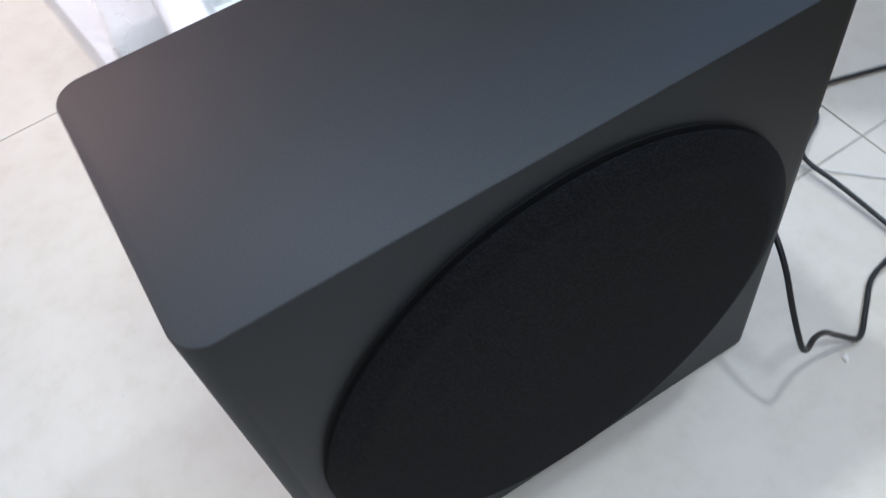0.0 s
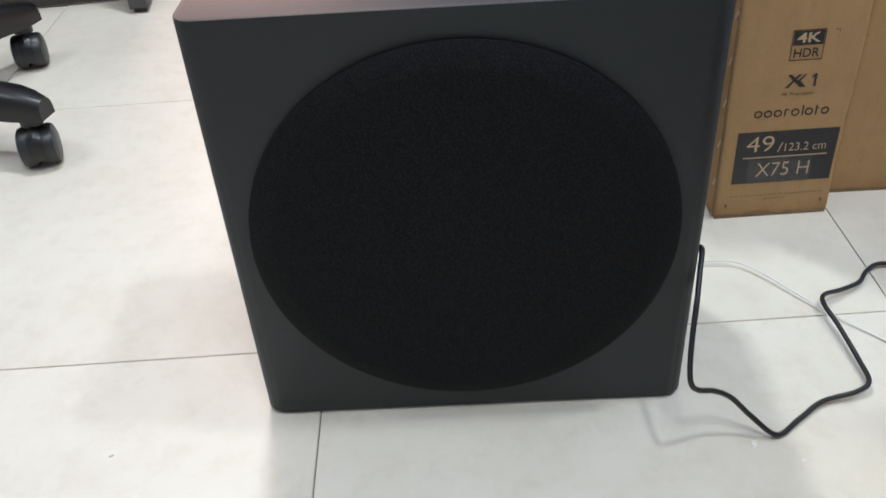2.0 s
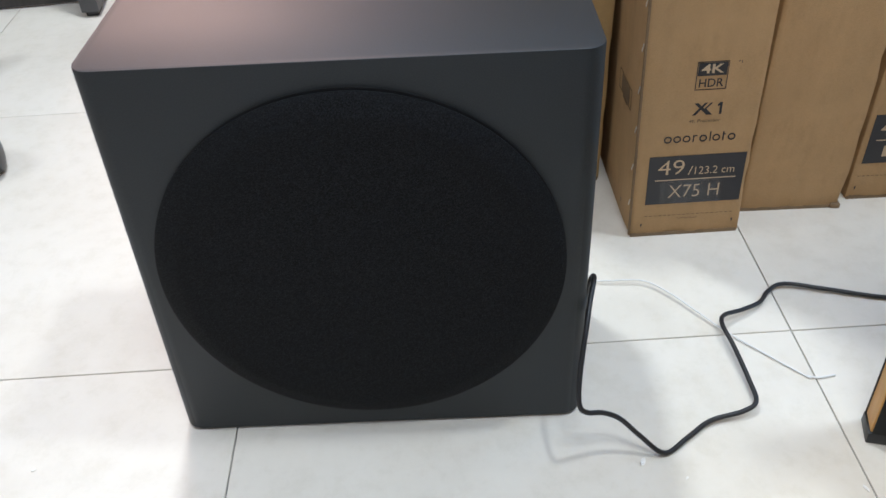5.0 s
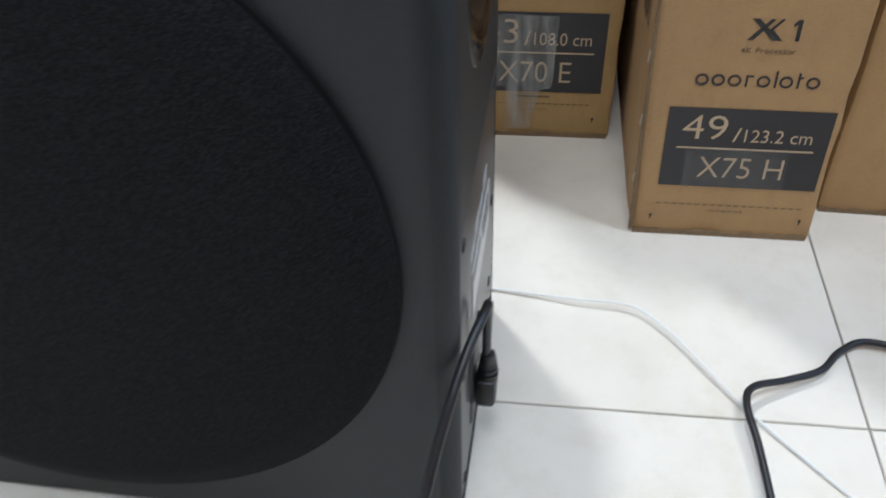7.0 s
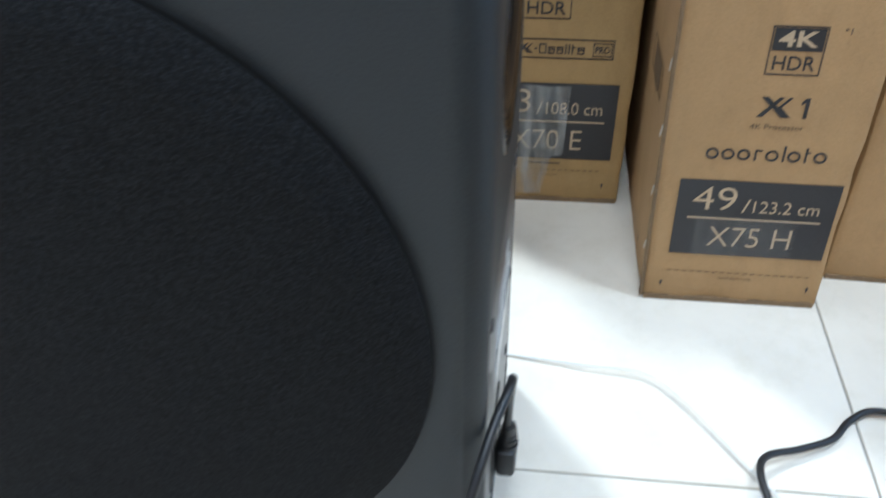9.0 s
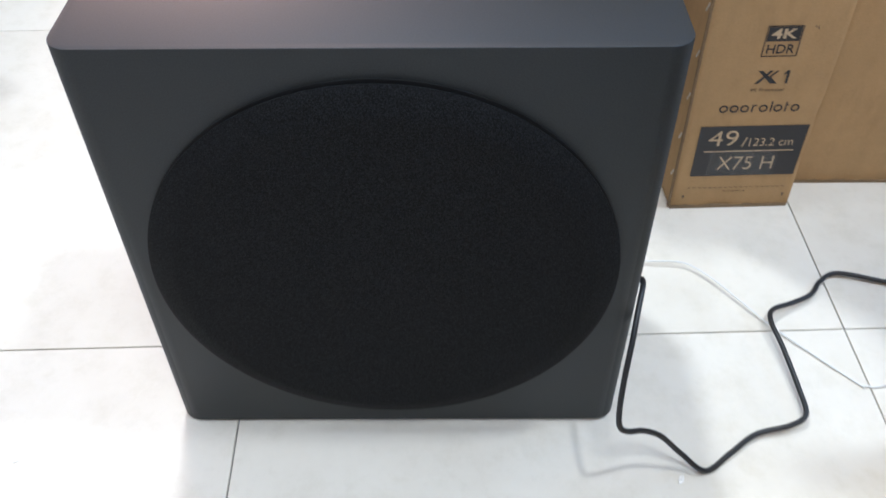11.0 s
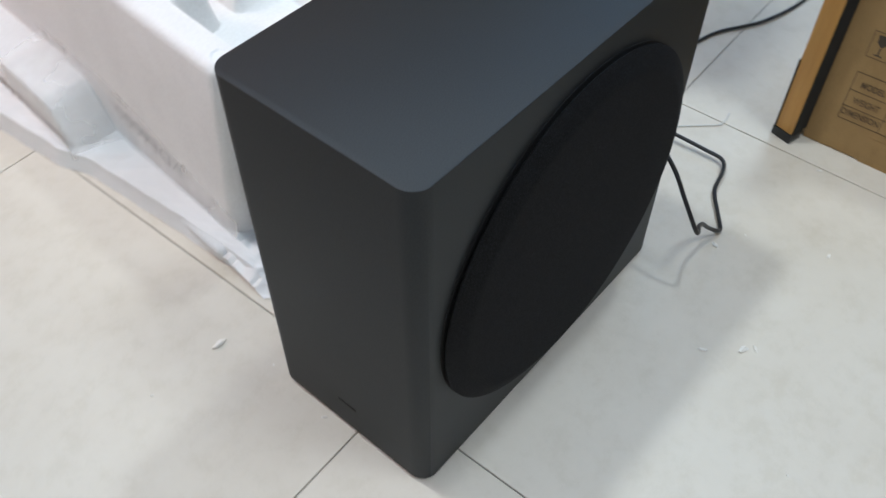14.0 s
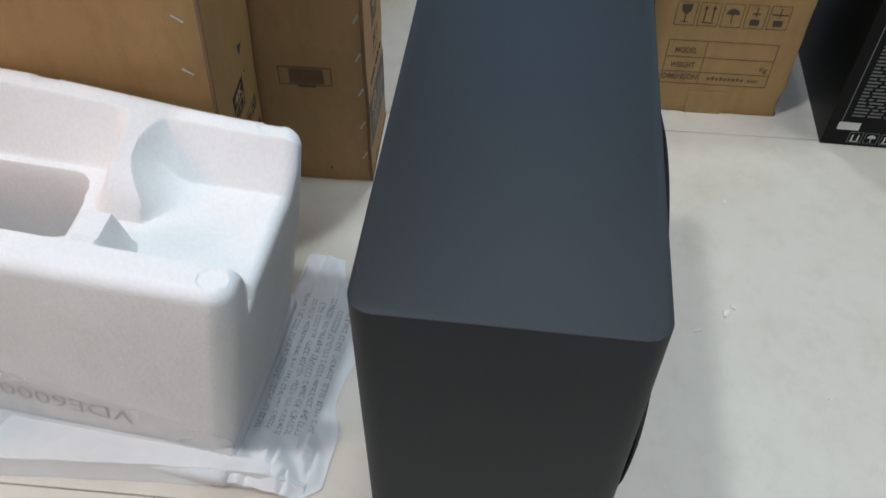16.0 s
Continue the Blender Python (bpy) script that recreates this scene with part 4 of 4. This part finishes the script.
# dark brown strip added along the bottom of the slot
strip = tagged(part("dark_slot_strip", box_bm(0.058, 0.112, 0.215, 0.495, 0.1095, 0.1135, 0.0008), DARK_BROWN), "dark brown strip lying in the slot of the foam", "cardboard")
strip.matrix_world = FOAM_AT


def sheet_bm(nu, nv, f):
    """A sheet from a function of two numbers from 0 to 1."""
    bm = bmesh.new()
    rows = [[bm.verts.new(f(i / nu, j / nv)) for j in range(nv + 1)] for i in range(nu + 1)]
    for a, b in zip(rows, rows[1:]):
        for k in range(nv):
            bm.faces.new((a[k], a[k + 1], b[k + 1], b[k]))
    return bm


def crease(x, y, seed):
    """Flat facets that meet in straight creases."""
    best = 1.0
    for k in range(7):
        a, c = (seed * 1.7 + k * 2.4) % 3.1416, 0.018 + 0.006 * ((k * 37 + int(seed * 10)) % 5)
        t = ((x * math.cos(a) + y * math.sin(a)) / c + k * 0.37) % 1.0
        best = min(best, 0.25 + abs(t - 0.5) + 0.1 * k)
    return best


def outer(u):
    """Where the film's lower edge lies, out from the tray, at u along it."""
    w = max(0.0, u)
    return -0.021 - 0.125 * w - 0.07 * w * w - 0.012 * step(0.27, 0.33, w)


def skirt_point(a, b):
    u = -0.036 + 0.72 * a
    o = outer(u) + 0.0015 * noise.noise(Vector((u * 30, 1, 1)))
    lift = step(0.27, 0.37, u)
    z_wall = 0.021 + 0.010 * lift + 0.005 * noise.noise(Vector((u * 14, 5, 2)))
    z_mid = 0.021 + 0.004 * lift
    ends = step(-0.040, 0.012, u)
    zw, zm = z_wall * ends + 0.004, z_mid * ends + 0.006 * (1 - ends) + 0.002
    v0 = -0.0035 - 0.0595 * step(0.280, 0.310, u)
    vm = min(o * 0.72, o + 0.008, v0 - 0.001)
    f = crease(u, b * 0.05, 3.1)
    if b < 0.5:
        t = b / 0.5
        v, z = v0 + (vm - v0) * t, zw + (zm - zw) * t + (0.006 * (f - 0.55)) * math.sin(math.pi * t)
    else:
        t = (b - 0.5) / 0.5
        v, z = vm + (o - vm) * t, zm + (0.0008 - zm) * t ** 0.8 + 0.004 * (f - 0.5) * math.sin(math.pi * t)
    return FOAM_AT @ Vector((v, u, max(0.0008, z)))


def flap_near(v):
    """The loose edge of the flap."""
    near = -0.052 + 0.012 * step(0.05, 0.085, v) - 0.006 * step(0.11, 0.14, v) + 0.052 * step(0.15, 0.30, v) + 0.002 * noise.noise(Vector((v * 40, 3, 1)))
    return near + 0.018 * (1 - step(-0.027, -0.008, v))


def flap_height(v, u):
    near = flap_near(v)
    b = max(0.0, min(1.0, (u - near) / (0.050 - near)))
    f = crease(v, u, 1.3)
    return 0.0015 + 0.015 * max(0.0, f - 0.28) * min(1.0, 4 * b) + 0.017 * math.exp(-((v + 0.002) / 0.030) ** 2) * step(0.0, 0.55, b)


def flap_point(a, b):
    v = -0.027 + 0.310 * a
    u = flap_near(v) + (0.050 - flap_near(v)) * b
    return FOAM_AT @ Vector((v, u, flap_height(v, u)))


def cling_top(u):
    return 0.043 + 0.25 * min(u, 0.28) + 0.003 * noise.noise(Vector((u * 22, 2, 8)))


def cling_v(u, z):
    """How far out the film hangs that clings to the tray's front."""
    b = max(0.0, min(1.0, (z - 0.016) / (cling_top(u) - 0.016)))
    return -0.0005 - 0.0042 * (1 - b) - 0.0014 * (1 - b) * (0.5 + 0.5 * noise.noise(Vector((u * 20, z * 24, 4))))


def cling_point(a, b):
    """The part of the film that clings to the tray's front, higher further along."""
    u = 0.030 + 0.42 * a
    z = 0.016 + (cling_top(u) - 0.016) * b
    lean = 0.046 * max(0.0, 1 - z / 0.25) * max(0.0, 1 - u / 0.30)
    v = cling_v(u, z)
    if u > 0.28:
        v -= 0.0605 * step(0.288, 0.312, u + 0.3 * (0.06 - z)) * (1 - step(0.086, 0.100, z))
    return FOAM_AT @ Vector((v, max(u, lean + 0.004), z))


film = thing("plastic_film", (0, 0, 0), "crumpled milky plastic film with faint print under the foam tray", "plastic film")
part("skirt", sheet_bm(220, 18, skirt_point), FILM, film)
part("clinging_sheet", sheet_bm(120, 14, cling_point), FILM_CLING, film, "sheet of film clinging to the side of the tray")
part("loose_flap", sheet_bm(130, 44, flap_point), FILM_THIN, film, "loose flap of film spread on the tiles")
rng = random.Random(9)
bars = []
for row in range(6):
    v, u = 0.036 + 0.010 * rng.random(), 0.030 - 0.0112 * row
    tall = rng.choice((0.0048, 0.0058, 0.0066))
    while v < 0.215 - 0.006 * row:
        for _ in range(rng.randint(3, 8)):
            w_ = rng.uniform(0.0022, 0.0036)
            if rng.random() < 0.5:
                glyph = [(v, v + 0.0009, u, u + tall), (v + 0.0009, v + w_, u + tall * rng.choice((0.0, 0.45, 0.8)), u + tall * 0.2 + tall * rng.choice((0.0, 0.45, 0.8)))]
            else:
                glyph = [(v, v + w_, u, u + tall * 0.2), (v, v + w_, u + tall * 0.8, u + tall), (v + w_ - 0.0009, v + w_, u + tall * 0.2, u + tall * 0.8)]
            for x0, x1, y0, y1 in glyph:
                if flap_near(x0) + 0.003 < y0:
                    bm = warp(box_bm(x0, x1, min(y0, y1), max(y0, y1), 0.0004, 0.0006), lambda x, y, z: (x, y, z + flap_height(x, y)))
                    bm.transform(FOAM_AT)
                    bars.append(bm)
            v += w_ + 0.0012
        v += 0.0035
part("faint_print", join(*bars), INK_PALE, film, "faint rows of unreadable print")
bm = lettering("VDE6000", 0.0205, Matrix(((0, 0, -1, 0), (1, 0.15, 0, 0.136), (0.125, -1, 0, 0.0715), (0, 0, 0, 1))), 0.134, -0.02)
warp(bm, lambda x, y, z: (x + cling_v(y, z) - 0.0007, y, z))
bm.transform(FOAM_AT)
part("lettering", bm, INK_GREY, film, "faint grey lettering, upside down")

# crumbs broken from the foam
CRUMBS = [(0.1400, -0.1581, 0.0065), (0.1490, -0.1670, 0.0045), (0.1113, -0.1239, 0.0045), (-0.2201, 0.2768, 0.0075), (0.2515, -0.0612, 0.005), (-0.2100, 0.1275, 0.003),
          (-0.3427, -0.0420, 0.0025), (-0.2003, 0.2127, 0.002), (-0.3072, 0.2806, 0.002), (0.2891, -0.0819, 0.002), (0.4486, -0.1015, 0.004), (0.3220, -0.1717, 0.004), (0.0364, -0.2597, 0.002)]
for k, (x, y, s) in enumerate(CRUMBS):
    bm = bmesh.new()
    bmesh.ops.create_icosphere(bm, subdivisions=2, radius=s)
    for v in bm.verts:
        n = 1 + 0.7 * noise.noise(v.co * (1.4 / s) + Vector((k * 5, 0, 0)))
        v.co = Vector((v.co.x * n, v.co.y * n * 0.45, (v.co.z + s) * n * 0.22))
    low = min(v.co.z for v in bm.verts)
    for v in bm.verts:
        v.co.z -= low
    ob = tagged(part("foam_crumb", bm, CRUMB), "tiny white crumb of packing foam on the tiles", "foam crumb", "foam crumbs on the floor")
    ob.matrix_world = pose(x, y, 0.0002, 0, 0, 67 * k - 20)

# ---- swivel chair foot and desk ----
chair = thing("office_chair", (-0.908, 0.5895, 0), "black plastic five-arm office chair base on grey casters", "office chair")
hub = lathe([(0.001, 0.072), (0.038, 0.072), (0.045, 0.082), (0.045, 0.122), (0.036, 0.135), (0.030, 0.137), (0.001, 0.137)], 32)
part("hub", hub, CHAIR, chair)
part("gas_column", lathe([(0.026, 0.137), (0.026, 0.26), (0.018, 0.262), (0.018, 0.40), (0.001, 0.40)], 28), CHAIR, chair)


def arm_bm(a):
    bm = bmesh.new()
    rows = []
    for i in range(15):
        t = i / 14
        r = 0.035 + 0.309 * t
        w = 0.033 * (1 - 0.36 * t) + 0.004 * step(0.72, 0.90, t)
        zt, zb = 0.132 - 0.018 * t ** 1.5, 0.082 - 0.008 * t
        if i >= 12:
            k = (i - 11) / 3
            w *= math.sqrt(max(0.02, 1 - (0.80 * k) ** 2))
            zt -= 0.012 * k ** 2
        prof = [(-w, zb), (-w, zt - 0.020), (-w * 0.93, zt - 0.011), (-w * 0.76, zt - 0.005), (-w * 0.42, zt - 0.0012), (0, zt), (w * 0.42, zt - 0.0012), (w * 0.76, zt - 0.005), (w * 0.93, zt - 0.011), (w, zt - 0.020), (w, zb)]
        rows.append([bm.verts.new((r, y, z)) for y, z in prof])
    for p, q in zip(rows, rows[1:]):
        for k in range(11):
            bm.faces.new((p[k], p[(k + 1) % 11], q[(k + 1) % 11], q[k]))
    bm.faces.new(rows[0][::-1])
    bm.faces.new(rows[-1])
    bm.transform(Matrix.Rotation(a, 4, "Z"))
    return bm


def caster(a, swivel):
    base = Matrix.Rotation(a, 4, "Z") @ Matrix.Translation((0.312, 0, 0)) @ Matrix.Rotation(radians(swivel), 4, "Z") @ Matrix.Scale(1.06, 4)
    yoke = lathe([(0.001, 0.090), (0.012, 0.090), (0.0155, 0.074), (0.0150, 0.058), (0.001, 0.054)], 18)
    hood = bmesh.new()
    rows = []
    for i in range(13):
        b_ = radians(-35 + 205 * i / 12)
        rows.append([hood.verts.new((0.006 + 0.0295 * math.cos(b_), y, 0.0285 + 0.0295 * math.sin(b_) + 0.004 * (abs(y) < 0.005))) for y in (-0.010, -0.008, 0.0, 0.008, 0.010)])
    for p, q in zip(rows, rows[1:]):
        for k in range(4):
            hood.faces.new((p[k], p[k + 1], q[k + 1], q[k]))
    bm = join(yoke, hood)
    bm.transform(base)
    c = part("caster", bm, CHAIR, chair)
    for sy in (-1, 1):
        bm = lathe([(0.0255, 0.0), (0.0275, 0.002), (0.0275, 0.012), (0.0255, 0.0165), (0.020, 0.0190), (0.008, 0.0200), (0.001, 0.0200)], 28)
        bm.transform(base @ Matrix.Translation((0.006, sy * 0.0055, 0.0277)) @ Matrix.Rotation(radians(-90 * sy), 4, "X"))
        part("wheel", bm, CASTER, c, "twin grey caster wheel")


FIRST = math.atan2(-0.0725, 0.303)
for k in range(5):
    part("arm", arm_bm(FIRST + 2 * math.pi * k / 5), CHAIR, chair)
    caster(FIRST + 2 * math.pi * k / 5, (-60, -132, 20, 140, 200)[k])

desk = thing("desk", (-0.615, 1.066, 0), "dark laminate desk with grey leg and brown front panel", "desk", turn=7)
part("leg_panel", box_bm(-0.017, 0.017, 0, 0.56, 0.012, 0.71, 0.001), DESK_GREY, desk, "dark grey upright side panel")
part("foot", box_bm(-0.012, 0.012, 0.01, 0.05, 0, 0.012, 0.002), BLACK, desk)
part("foot", box_bm(-0.012, 0.012, 0.50, 0.54, 0, 0.012, 0.002), BLACK, desk)
part("front_panel", box_bm(-1.15, -0.019, 0.085, 0.103, 0.004, 0.70, 0.001), DESK, desk, "dark brown wood-grain front panel")
part("leg_panel", box_bm(-1.19, -1.155, 0, 0.56, 0.0, 0.71, 0.001), DESK_GREY, desk, "dark grey upright side panel")
part("desktop", box_bm(-1.22, 0.03, -0.03, 0.60, 0.711, 0.738, 0.002), DESK, desk)

# ---- floor tiles ----
me = bpy.data.meshes.new("tile")
bm = box_bm(0.0007, SIDE - 0.0007, 0.0007, SIDE - 0.0007, -0.010, 0.0, 0.0006, 0, 1)
bmesh.ops.recalc_face_normals(bm, faces=bm.faces)
bm.to_mesh(me)
bm.free()
me.materials.append(TILE)
for i in range(I0, I1):
    for j in range(J0, J1):
        t = new("tile", me)
        t.parent = floor
        t.location = (i * SIDE, j * SIDE, 0)
